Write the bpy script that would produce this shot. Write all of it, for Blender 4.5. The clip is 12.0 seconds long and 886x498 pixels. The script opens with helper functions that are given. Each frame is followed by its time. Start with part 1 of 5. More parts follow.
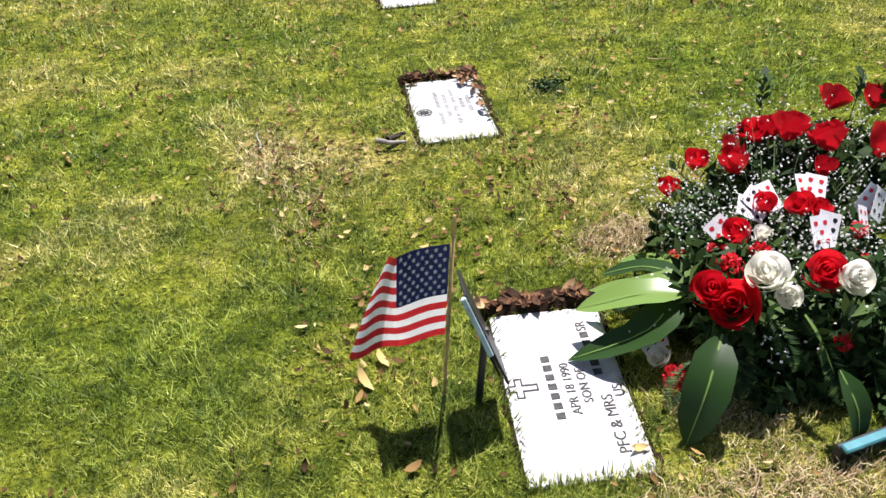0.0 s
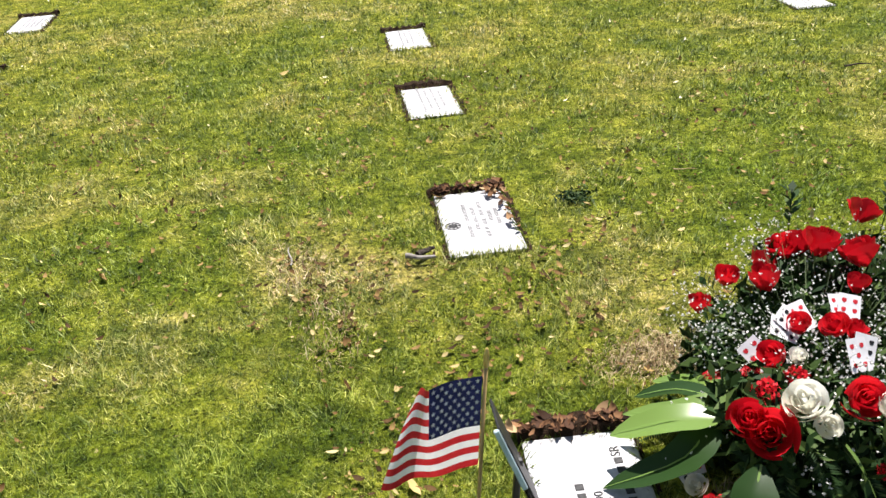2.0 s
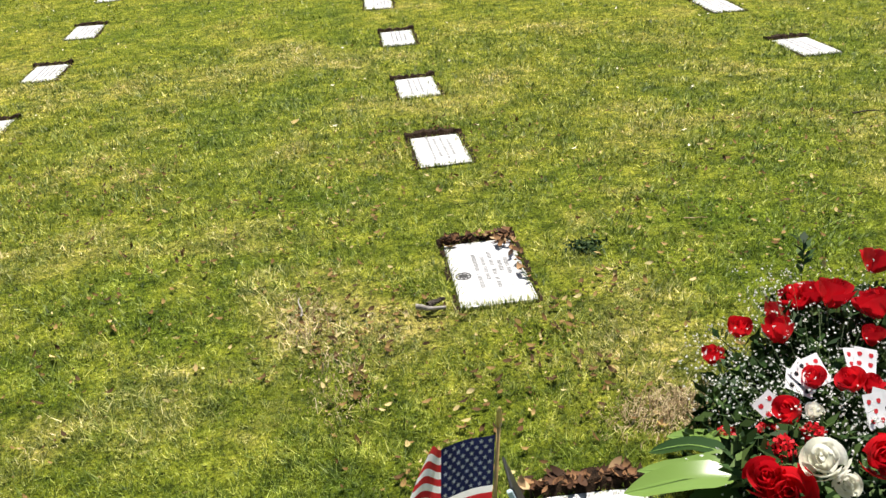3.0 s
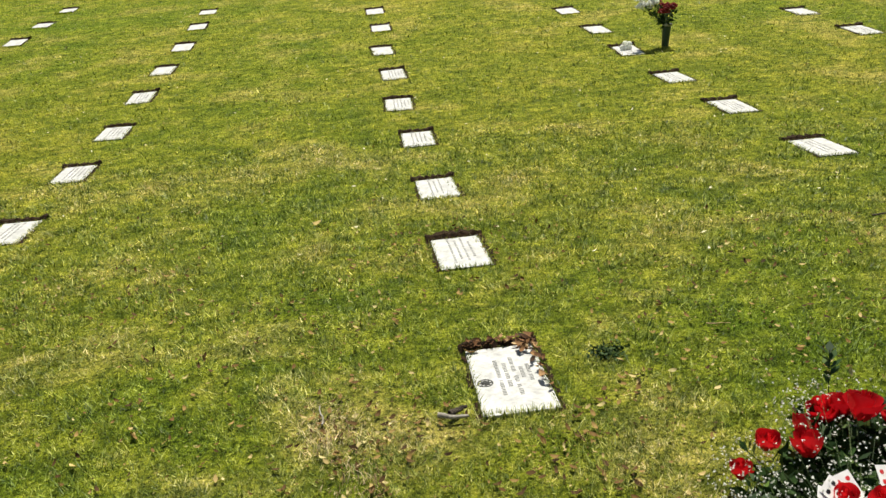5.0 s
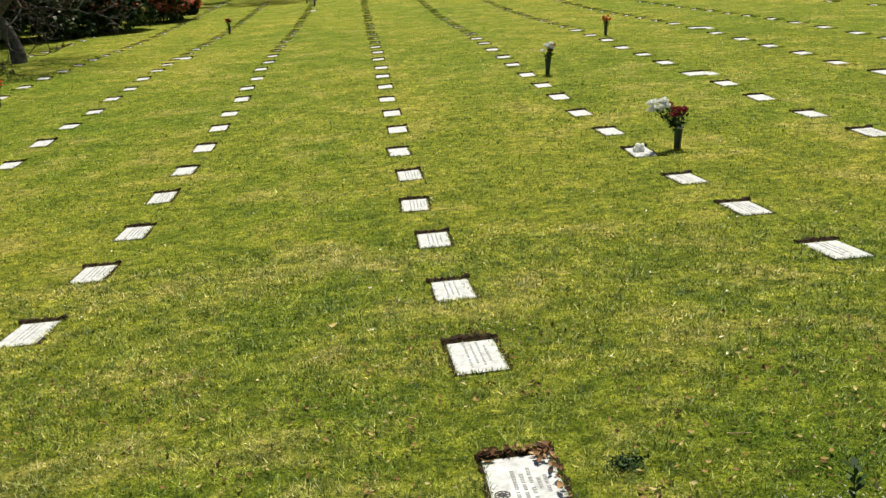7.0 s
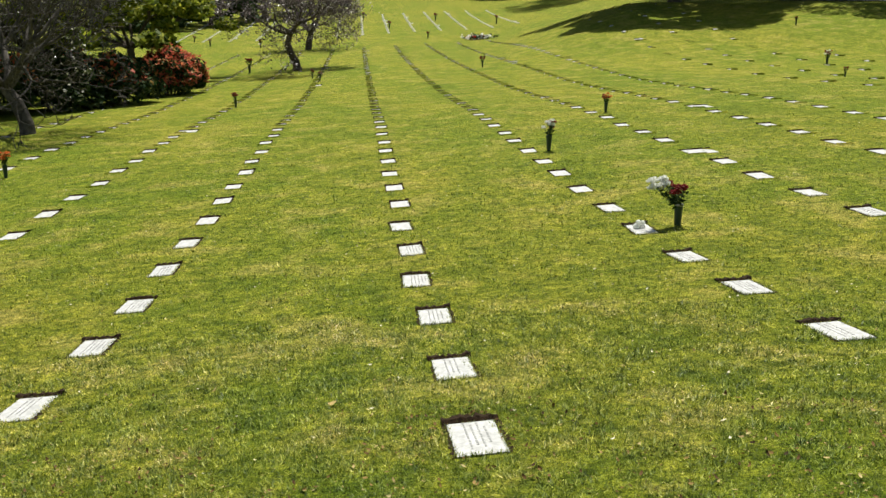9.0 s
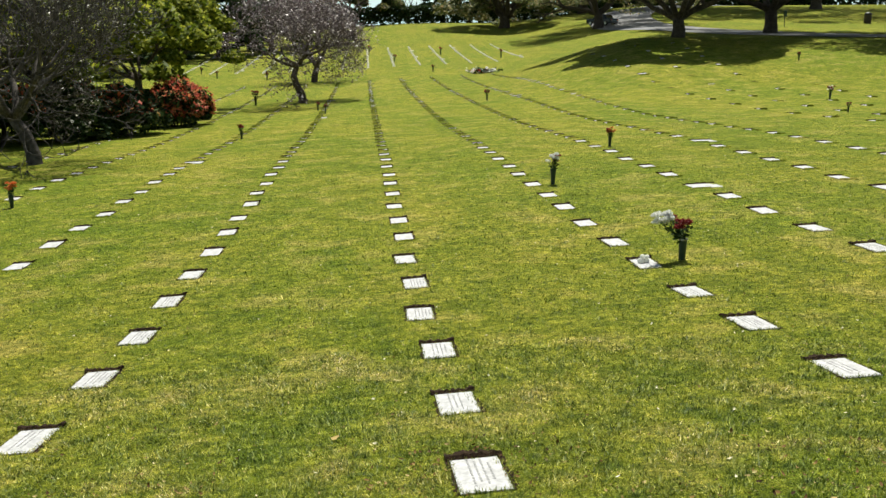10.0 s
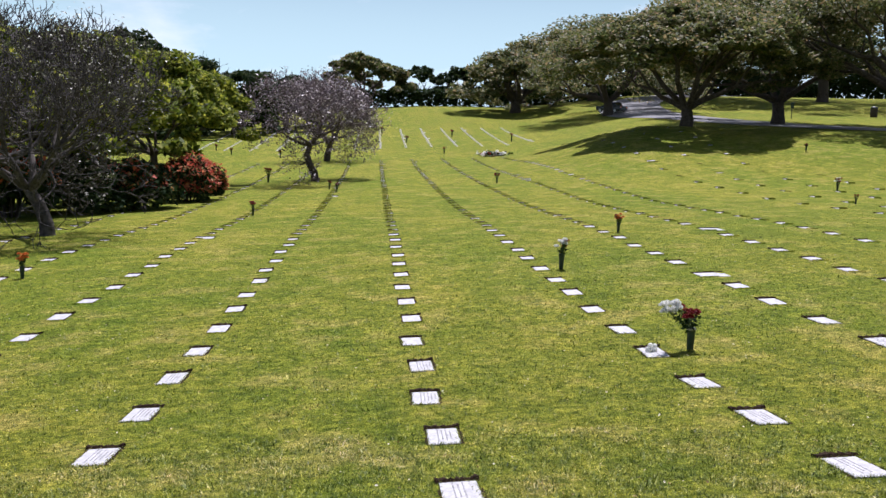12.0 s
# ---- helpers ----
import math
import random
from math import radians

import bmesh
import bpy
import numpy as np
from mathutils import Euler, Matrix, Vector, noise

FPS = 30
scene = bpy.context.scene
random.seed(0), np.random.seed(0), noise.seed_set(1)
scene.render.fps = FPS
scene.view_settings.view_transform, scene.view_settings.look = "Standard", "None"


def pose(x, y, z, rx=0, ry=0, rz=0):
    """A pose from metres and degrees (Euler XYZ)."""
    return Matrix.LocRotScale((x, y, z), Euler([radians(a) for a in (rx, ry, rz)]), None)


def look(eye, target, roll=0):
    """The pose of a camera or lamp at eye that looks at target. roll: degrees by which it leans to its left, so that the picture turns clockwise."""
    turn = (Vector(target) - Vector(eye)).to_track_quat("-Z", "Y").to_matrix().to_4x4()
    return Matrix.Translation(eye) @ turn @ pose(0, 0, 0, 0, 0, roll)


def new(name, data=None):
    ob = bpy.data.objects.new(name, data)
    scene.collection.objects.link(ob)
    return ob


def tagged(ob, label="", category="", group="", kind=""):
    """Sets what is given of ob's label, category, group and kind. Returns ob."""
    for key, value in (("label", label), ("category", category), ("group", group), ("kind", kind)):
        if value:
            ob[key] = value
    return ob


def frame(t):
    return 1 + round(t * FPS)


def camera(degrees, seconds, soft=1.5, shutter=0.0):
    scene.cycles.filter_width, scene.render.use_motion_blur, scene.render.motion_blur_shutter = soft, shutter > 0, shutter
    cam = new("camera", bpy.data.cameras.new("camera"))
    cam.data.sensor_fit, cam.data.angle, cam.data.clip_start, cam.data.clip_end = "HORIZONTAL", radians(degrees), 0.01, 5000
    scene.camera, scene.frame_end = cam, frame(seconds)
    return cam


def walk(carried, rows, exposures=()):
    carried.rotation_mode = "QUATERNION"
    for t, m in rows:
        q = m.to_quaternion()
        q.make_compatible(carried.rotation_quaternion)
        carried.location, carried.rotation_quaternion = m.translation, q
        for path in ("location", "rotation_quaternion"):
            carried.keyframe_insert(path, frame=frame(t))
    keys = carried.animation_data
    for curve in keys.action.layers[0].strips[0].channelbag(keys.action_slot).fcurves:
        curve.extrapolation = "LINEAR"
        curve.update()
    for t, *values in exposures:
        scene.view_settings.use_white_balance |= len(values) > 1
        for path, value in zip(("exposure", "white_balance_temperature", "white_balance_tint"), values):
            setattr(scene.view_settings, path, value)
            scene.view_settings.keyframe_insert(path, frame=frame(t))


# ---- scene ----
cam = camera(52.0, 12.0)
PATH = [
    (0, (-0.387, -1.087, 2.674), (-0.103, 0.437, 1.4160), 2.8),
    (0.5, (-0.382, -1.074, 2.685), (-0.115, 0.474, 1.4540), 2.0),
    (1, (-0.381, -1.057, 2.708), (-0.118, 0.528, 1.5240), 1.7),
    (1.5, (-0.389, -1.045, 2.727), (-0.14, 0.572, 1.5830), 1.4),
    (2, (-0.394, -1.041, 2.748), (-0.154, 0.606, 1.6450), 1.0),
    (2.5, (-0.395, -1.031, 2.76), (-0.164, 0.643, 1.6950), 0.6),
    (3, (-0.398, -1.02, 2.772), (-0.171, 0.678, 1.7460), 0.5),
    (5, (-0.41, -1.002, 2.826), (-0.211, 0.795, 1.9760), -0.1),
    (5.5, (-0.415, -0.996, 2.839), (-0.224, 0.822, 2.0350), -0.1),
    (6, (-0.417, -0.996, 2.853), (-0.237, 0.847, 2.1020), -0.1),
    (6.5, (-0.417, -0.997, 2.869), (-0.241, 0.867, 2.1710), -0.1),
    (7, (-0.418, -0.998, 2.877), (-0.242, 0.88, 2.2200), -0.3),
    (9, (-0.417, -0.994, 2.918), (-0.239, 0.931, 2.4110), 0.2),
    (9.5, (-0.417, -1.004, 2.93), (-0.244, 0.931, 2.4590), 0.3),
    (10, (-0.422, -0.99, 2.933), (-0.251, 0.952, 2.4940), 0.5),
    (10.5, (-0.425, -1.002, 2.942), (-0.258, 0.948, 2.5390), 0.6),
    (11, (-0.427, -0.995, 2.952), (-0.261, 0.963, 2.5820), 0.6),
    (11.5, (-0.427, -0.991, 2.965), (-0.266, 0.974, 2.6370), 1.5),
    (12, (-0.436, -1.005, 2.977), (-0.282, 0.971, 2.7100), 1.9),
]
walk(cam, [(t, look(eye, target, roll)) for t, eye, target, roll in PATH],
     [(0, 1.12, 6150, 20), (2.5, 1.06, 6420, 13.5), (5.5, 0.64, 6950, 4), (9.0, 0.60, 6650, 4.5), (11.0, 0.60, 6350, 8.5), (12.0, 0.58, 5800, 24)])

# the camera's way is above; light next
world = bpy.data.worlds.new("sky")
scene.world = world
world.use_nodes = True
SUN_EL, SUN_AZ = 64.0, 14.0          # height, and turn to the right of +y
wn = world.node_tree
sky = wn.nodes.new("ShaderNodeTexSky")
sky.sky_type = "NISHITA"
sky.sun_disc = False
sky.sun_elevation = radians(SUN_EL)
sky.sun_rotation = radians(SUN_AZ)
sky.air_density, sky.dust_density, sky.ozone_density = 1.0, 0.4, 3.0
# thin broken cloud over the whole sky, stretched flat towards the horizon
w_co = wn.nodes.new("ShaderNodeTexCoord").outputs["Generated"]
w_map = wn.nodes.new("ShaderNodeMapping")
w_map.inputs["Scale"].default_value = (1.0, 1.0, 2.6)
w_map.inputs["Location"].default_value = (3.3, 1.2, 0.4)
wn.links.new(w_co, w_map.inputs["Vector"])
w_noise = wn.nodes.new("ShaderNodeTexNoise")
w_noise.inputs["Scale"].default_value, w_noise.inputs["Detail"].default_value, w_noise.inputs["Roughness"].default_value = 3.2, 7.0, 0.6
wn.links.new(w_map.outputs[0], w_noise.inputs["Vector"])
w_ramp = wn.nodes.new("ShaderNodeValToRGB")
w_ramp.color_ramp.elements[0].position, w_ramp.color_ramp.elements[0].color = 0.50, (0.0, 0.0, 0.0, 1)
w_ramp.color_ramp.elements[1].position, w_ramp.color_ramp.elements[1].color = 0.72, (0.80, 0.80, 0.80, 1)
wn.links.new(w_noise.outputs["Fac"], w_ramp.inputs[0])
w_mix = wn.nodes.new("ShaderNodeMix")
w_mix.data_type = "RGBA"
wn.links.new(w_ramp.outputs[0], w_mix.inputs[0])
# pale haze low round the whole horizon
w_sep = wn.nodes.new("ShaderNodeSeparateXYZ")
wn.links.new(w_co, w_sep.inputs[0])
w_low = wn.nodes.new("ShaderNodeMapRange")
w_low.inputs["From Min"].default_value, w_low.inputs["From Max"].default_value = 0.02, 0.32
w_low.inputs["To Min"].default_value, w_low.inputs["To Max"].default_value = 0.92, 0.0
w_low.interpolation_type = "SMOOTHSTEP"
wn.links.new(w_sep.outputs["Z"], w_low.inputs["Value"])
w_haze = wn.nodes.new("ShaderNodeMix")
w_haze.data_type = "RGBA"
wn.links.new(w_low.outputs[0], w_haze.inputs[0])
wn.links.new(sky.outputs[0], w_haze.inputs[6])
w_haze.inputs[7].default_value = (12.2, 16.8, 16.6, 1)
wn.links.new(w_haze.outputs[2], w_mix.inputs[6])
w_mix.inputs[7].default_value = (20.0, 20.4, 20.0, 1)
wn.links.new(w_mix.outputs[2], wn.nodes["Background"].inputs[0])
wn.nodes["Background"].inputs[1].default_value = 0.037
sun = new("sun", bpy.data.lights.new("sun", "SUN"))
sun.data.energy, sun.data.angle, sun.data.color = 5.0, radians(0.6), (1.0, 0.95, 0.86)
away = Vector((math.sin(radians(SUN_AZ)) * math.cos(radians(SUN_EL)), math.cos(radians(SUN_AZ)) * math.cos(radians(SUN_EL)), math.sin(radians(SUN_EL))))
sun.matrix_world = look(away * 50, (0, 0, 0))


# ---- lawn shape ----
PROFILE_Y = (-60, -5, 0, 1.5, 3, 4.5, 6, 7.5, 9, 10.5, 12, 15, 18, 24, 35, 45, 60, 75, 85, 95, 105, 122, 140, 160, 185, 230, 320, 900)
PROFILE_Z = (2.2, 1.42, 1.13, 1.0, .80, .58, .42, .30, .21, .15, .11, .05, 0, -.08, -.42, -.55, -.6, -.5, -.3, .15, .75, 1.95, 3.6, 5.6, 6.4, 6.2, 5.5, 5.0)
RISE_D = (0, 50, 57, 64, 70, 76, 90, 105, 130, 160, 200, 300, 900)
RISE_Z = (-0.2, .55, .92, 2.05, 3.05, 3.60, 3.85, 4.5, 6.0, 9.0, 11.0, 11.0, 9.0)


def fair(v, xs, ys):
    """A smooth curve through a few heights (cubic, with finite-difference slopes)."""
    if v <= xs[0]:
        return ys[0]
    if v >= xs[-1]:
        return ys[-1]
    i = max(k for k in range(len(xs) - 1) if xs[k] <= v)
    h = xs[i + 1] - xs[i]
    d = lambda k: (ys[min(k + 1, len(xs) - 1)] - ys[max(k - 1, 0)]) / (xs[min(k + 1, len(xs) - 1)] - xs[max(k - 1, 0)])
    s = (v - xs[i]) / h
    return ((2 * s - 3) * s * s + 1) * ys[i] + ((s - 2) * s + 1) * s * h * d(i) + (3 - 2 * s) * s * s * ys[i + 1] + (s - 1) * s * s * h * d(i + 1)


TABLE_D = np.linspace(-60, 900, 9601)
TABLE_P = np.array([fair(v, PROFILE_Y, PROFILE_Z) for v in TABLE_D])
TABLE_R = np.array([fair(v, RISE_D, RISE_Z) for v in TABLE_D])


def ground_np(x, y):
    """Height of the lawn: a slope that falls away and rises again, leaning to the right, with a bank on the right."""
    x, y = np.asarray(x, float), np.asarray(y, float)
    z = np.interp(y, TABLE_D, TABLE_P) + 0.84 * np.tanh(x / 12.0)
    d = np.hypot(x + 0.4, y + 1.0)
    az = np.degrees(np.arctan2(x + 0.4, y + 1.0))
    s = np.clip((az - 7.0) / 11.0, 0, 1)
    s = s * s * (3 - 2 * s) * np.clip((d - 40) / 15, 0, 1)
    z = z * (1 - s) + np.interp(d, TABLE_D, TABLE_R) * s
    return z + 0.012 * np.sin(x * 1.9 + 0.6 * np.sin(y * 1.3)) * np.sin(y * 1.6 + x * 0.4) * np.clip((d - 4) / 5, 0, 1) * np.clip((70 - d) / 20, 0, 1)


def ground_z(x, y):
    return float(ground_np(x, y))


# ---- small tools ----
def finish(name, bm, mat, smooth=False):
    me = bpy.data.meshes.new(name)
    bm.to_mesh(me)
    bm.free()
    if mat is not None:
        me.materials.append(mat)
    if smooth:
        me.polygons.foreach_set("use_smooth", [True] * len(me.polygons))
    return me


def thing(name, at=(0, 0, 0), turn=0.0, label="", category="", group="", kind=""):
    ob = new(name)
    ob.matrix_basis = pose(*at, 0, 0, turn)
    ob.empty_display_size = 0.1
    return tagged(ob, label, category, group, kind)


def part(name, bm, mat, parent, label="", smooth=False):
    ob = new(name, bm if isinstance(bm, bpy.types.Mesh) else finish(name, bm, mat, smooth))
    ob.parent = parent
    return tagged(ob, label)


def np_mesh(name, verts, faces, mat, smooth=False):
    """A mesh from arrays; faces all have the same number of corners."""
    me = bpy.data.meshes.new(name)
    v, f = np.asarray(verts, np.float32), np.asarray(faces, np.int32)
    n = f.shape[1]
    me.vertices.add(len(v))
    me.vertices.foreach_set("co", v.ravel())
    me.loops.add(f.size)
    me.loops.foreach_set("vertex_index", f.ravel())
    me.polygons.add(len(f))
    me.polygons.foreach_set("loop_start", np.arange(0, f.size, n, dtype=np.int32))
    me.polygons.foreach_set("loop_total", np.full(len(f), n, np.int32))
    if smooth:
        me.polygons.foreach_set("use_smooth", np.ones(len(f), bool))
    me.update(calc_edges=True)
    me.validate()
    me.materials.append(mat)
    return me

# ---- materials ----
def material(name, rough=0.8, metal=0.0, spec=0.3):
    m = bpy.data.materials.new(name)
    m.use_nodes = True
    b = m.node_tree.nodes["Principled BSDF"]
    b.inputs["Roughness"].default_value = rough
    b.inputs["Metallic"].default_value = metal
    b.inputs["Specular IOR Level"].default_value = spec
    return m, m.node_tree, b


def noise_at(nt, scale, detail=4.0, coords=None, rough=0.55):
    n = nt.nodes.new("ShaderNodeTexNoise")
    n.inputs["Scale"].default_value, n.inputs["Detail"].default_value, n.inputs["Roughness"].default_value = scale, detail, rough
    if coords is not None:
        nt.links.new(coords, n.inputs["Vector"])
    return n.outputs["Fac"]


def ramp(nt, fac, *stops):
    r = nt.nodes.new("ShaderNodeValToRGB")
    while len(r.color_ramp.elements) < len(stops):
        r.color_ramp.elements.new(0.5)
    for e, (at, c) in zip(r.color_ramp.elements, stops):
        e.position, e.color = at, (*c, 1.0)
    nt.links.new(fac, r.inputs[0])
    return r.outputs[0]


def mix(nt, fac, a, b, kind="MIX"):
    n = nt.nodes.new("ShaderNodeMix")
    n.data_type, n.blend_type = "RGBA", kind
    for slot, v in ((0, fac), (6, a), (7, b)):
        if isinstance(v, (int, float)):
            n.inputs[slot].default_value = v
        elif isinstance(v, tuple):
            n.inputs[slot].default_value = (*v, 1.0)
        else:
            nt.links.new(v, n.inputs[slot])
    return n.outputs[2]


def bump(nt, b, height, strength=0.4, distance=0.01):
    n = nt.nodes.new("ShaderNodeBump")
    n.inputs["Strength"].default_value, n.inputs["Distance"].default_value = strength, distance
    nt.links.new(height, n.inputs["Height"])
    nt.links.new(n.outputs[0], b.inputs["Normal"])


def world_coords(nt):
    return nt.nodes.new("ShaderNodeNewGeometry").outputs["Position"]


def island(nt):
    return nt.nodes.new("ShaderNodeNewGeometry").outputs["Random Per Island"]


def mottled(name, dark, light, scale=20.0, rough=0.7, spec=0.3, bumps=0.3, deep=0.005, metal=0.0, per_island=0.0):
    """A surface between two colours, with coarse stains, fine grain and fine relief."""
    m, nt, b = material(name, rough, metal, spec)
    co = nt.nodes.new("ShaderNodeTexCoord").outputs["Object"]
    c = ramp(nt, noise_at(nt, scale, 6, co), (0.3, dark), (0.7, light))
    stain = ramp(nt, noise_at(nt, scale * 0.22, 3, co), (0.35, (0.72, 0.72, 0.72)), (0.65, (1.05, 1.05, 1.05)))
    c = mix(nt, 1.0, c, stain, "MULTIPLY")
    if per_island:
        c = mix(nt, per_island, c, ramp(nt, island(nt), (0.0, (0.45, 0.45, 0.45)), (1.0, (1.5, 1.5, 1.5))), "MULTIPLY")
    nt.links.new(c, b.inputs["Base Color"])
    bump(nt, b, noise_at(nt, scale * 6, 3, co), bumps, deep)
    return m


def lawn_colour(nt):
    """Green, dry and straw patches of the lawn at several sizes, by place, shared by the ground and its blades."""
    co = world_coords(nt)
    along_rows = nt.nodes.new("ShaderNodeMapping")
    along_rows.inputs["Scale"].default_value = (1.0, 0.45, 1.0)
    nt.links.new(co, along_rows.inputs["Vector"])
    big = ramp(nt, noise_at(nt, 0.22, 3, along_rows.outputs[0]), (0.38, (0.118, 0.164, 0.008)), (0.64, (0.278, 0.250, 0.028)))
    mid = ramp(nt, noise_at(nt, 1.1, 6, co, 0.62), (0.37, (0.104, 0.156, 0.009)), (0.52, (0.190, 0.220, 0.018)), (0.66, (0.345, 0.304, 0.075)))
    c = mix(nt, 0.62, big, mid)
    fine = ramp(nt, noise_at(nt, 5.5, 5, co, 0.68), (0.33, (0.52, 0.62, 0.48)), (0.50, (1.0, 1.0, 1.0)), (0.67, (1.55, 1.42, 1.8)))
    c = mix(nt, 1.0, c, fine, "MULTIPLY")
    tufts = ramp(nt, noise_at(nt, 15.0, 5, co, 0.72), (0.35, (0.46, 0.53, 0.42)), (0.50, (1.0, 1.0, 1.0)), (0.65, (1.56, 1.46, 1.75)))
    return mix(nt, 1.0, c, tufts, "MULTIPLY"), co


GRASS_GROUND, nt, b = material("lawn", 0.95, 0.0, 0.1)
c, co = lawn_colour(nt)
# fine flecks; the dark end paints in the shade between blades
grain = ramp(nt, noise_at(nt, 70.0, 6, co, 0.8), (0.38, (0.08, 0.10, 0.06)), (0.50, (0.80, 0.82, 0.75)), (0.62, (1.40, 1.35, 1.3)))
c = mix(nt, 1.0, c, grain, "MULTIPLY")
speck = ramp(nt, noise_at(nt, 24.0, 2, co), (0.70, (0, 0, 0)), (0.74, (1, 1, 1)))
c = mix(nt, speck, c, (0.42, 0.36, 0.15))
nt.links.new(c, b.inputs["Base Color"])
bump(nt, b, noise_at(nt, 30.0, 7, co, 0.75), 1.0, 0.035)

def blade_stuff(name, *stops):
    m, nt, b = material(name, 0.55, 0.0, 0.3)
    c, co = lawn_colour(nt)
    c = mix(nt, 1.0, c, ramp(nt, island(nt), *stops), "MULTIPLY")
    nt.links.new(c, b.inputs["Base Color"])
    glow = nt.nodes.new("ShaderNodeBsdfTranslucent")
    nt.links.new(c, glow.inputs["Color"])
    both = nt.nodes.new("ShaderNodeMixShader")
    both.inputs[0].default_value = 0.14
    nt.links.new(b.outputs[0], both.inputs[1])
    nt.links.new(glow.outputs[0], both.inputs[2])
    nt.links.new(both.outputs[0], nt.nodes["Material Output"].inputs[0])
    return m


BLADE = blade_stuff("grass_blade", (0.0, (0.20, 0.31, 0.16)), (0.38, (0.80, 0.95, 1.1)), (0.66, (1.44, 1.40, 2.4)), (0.88, (2.2, 2.0, 4.6)), (1.0, (3.0, 2.7, 7.5)))
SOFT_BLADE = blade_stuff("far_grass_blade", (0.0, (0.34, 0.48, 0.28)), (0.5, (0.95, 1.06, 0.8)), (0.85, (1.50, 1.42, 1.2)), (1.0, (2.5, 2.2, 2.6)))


def leafy(name, stops, rough=0.5, spec=0.35, through_light=0.25):
    m, nt, b = material(name, rough, 0.0, spec)
    c = ramp(nt, island(nt), *stops)
    nt.links.new(c, b.inputs["Base Color"])
    out = nt.nodes["Material Output"]
    t = nt.nodes.new("ShaderNodeBsdfTranslucent")
    nt.links.new(c, t.inputs["Color"])
    mx = nt.nodes.new("ShaderNodeMixShader")
    mx.inputs[0].default_value = through_light
    nt.links.new(b.outputs[0], mx.inputs[1])
    nt.links.new(t.outputs[0], mx.inputs[2])
    nt.links.new(mx.outputs[0], out.inputs[0])
    return m


MARBLE = mottled("pale_granite", (0.38, 0.38, 0.385), (0.56, 0.56, 0.565), 60, 0.6, 0.3, 0.15, 0.002)
SOIL = mottled("dark_soil", (0.012, 0.008, 0.005), (0.055, 0.032, 0.018), 45, 0.95, 0.1, 0.9, 0.01)
INK = mottled("dark_lettering", (0.035, 0.035, 0.035), (0.08, 0.08, 0.08), 80, 0.8, 0.2, 0.1, 0.001)
FAINT = mottled("weathered_lettering", (0.22, 0.22, 0.22), (0.38, 0.38, 0.38), 90, 0.8, 0.2, 0.1, 0.001)
BARK = mottled("dark_bark", (0.035, 0.027, 0.022), (0.13, 0.105, 0.085), 9, 0.9, 0.2, 0.8, 0.04)
GREY_BARK = mottled("grey_bark", (0.03, 0.026, 0.023), (0.125, 0.108, 0.098), 7, 0.85, 0.2, 0.6, 0.03)
POD_LEAF = leafy("umbrella_tree_leaf", ((0.0, (0.040, 0.058, 0.018)), (0.5, (0.120, 0.145, 0.042)), (0.85, (0.23, 0.21, 0.080)), (1.0, (0.38, 0.27, 0.15))), 0.6, 0.25, 0.42)
DEEP_LEAF = leafy("far_tree_leaf", ((0.0, (0.012, 0.028, 0.010)), (0.6, (0.030, 0.055, 0.016)), (1.0, (0.07, 0.085, 0.03))), 0.75, 0.12)
FRESH_LEAF = leafy("fresh_leaf", ((0.0, (0.040, 0.062, 0.006)), (0.5, (0.155, 0.205, 0.020)), (1.0, (0.40, 0.40, 0.05))), 0.6, 0.2, 0.45)
RED_BRACT = leafy("red_bract", ((0.0, (0.34, 0.045, 0.035)), (0.5, (0.56, 0.13, 0.07)), (0.8, (0.58, 0.24, 0.10)), (1.0, (0.14, 0.15, 0.04))), 0.6, 0.2, 0.4)
ASPHALT = mottled("asphalt", (0.15, 0.15, 0.155), (0.25, 0.25, 0.26), 4, 0.85, 0.3, 0.4, 0.01)

# ---- the lawn, one sheet to the horizon ----
AZ = np.radians(np.concatenate([np.linspace(-36, 36, 193), np.linspace(36, 324, 72)[1:-1]]))
DIST = np.concatenate([np.geomspace(0.03, 180, 270), np.geomspace(190, 2500, 24)])
aa, dd = np.meshgrid(AZ, DIST)
gx, gy = -0.4 + dd * np.sin(aa), -1.4 + dd * np.cos(aa)
gz = ground_np(gx, gy)
na, nd = len(AZ), len(DIST)
ii = np.arange(nd - 1)[:, None] * na
jj = np.arange(na)[None, :]
quads = np.stack([ii + jj, ii + (jj + 1) % na, ii + na + (jj + 1) % na, ii + na + jj], -1).reshape(-1, 4)[:, ::-1]
verts = np.stack([gx, gy, gz], -1).reshape(-1, 3)
lawn = new("ground", np_mesh("ground", verts, quads, GRASS_GROUND, True))
tagged(lawn, "mown cemetery lawn, green with dry yellow patches, sloping gently", "lawn", kind="structure")


def slope_pose(x, y, turn=0.0, lift=0.0):
    """A pose on the lawn, tilted with it."""
    e = 0.3
    zx, zy = (ground_z(x + e, y) - ground_z(x - e, y)) / (2 * e), (ground_z(x, y + e) - ground_z(x, y - e)) / (2 * e)
    n = Vector((-zx, -zy, 1)).normalized()
    q = Vector((0, 0, 1)).rotation_difference(n).to_matrix().to_4x4()
    return Matrix.Translation((x, y, ground_z(x, y) + lift)) @ q @ pose(0, 0, 0, 0, 0, turn)


# ---- grave markers ----
PITCH_X, PITCH_Y, MARK_W, MARK_L = 2.80, 1.50, 0.265, 0.52


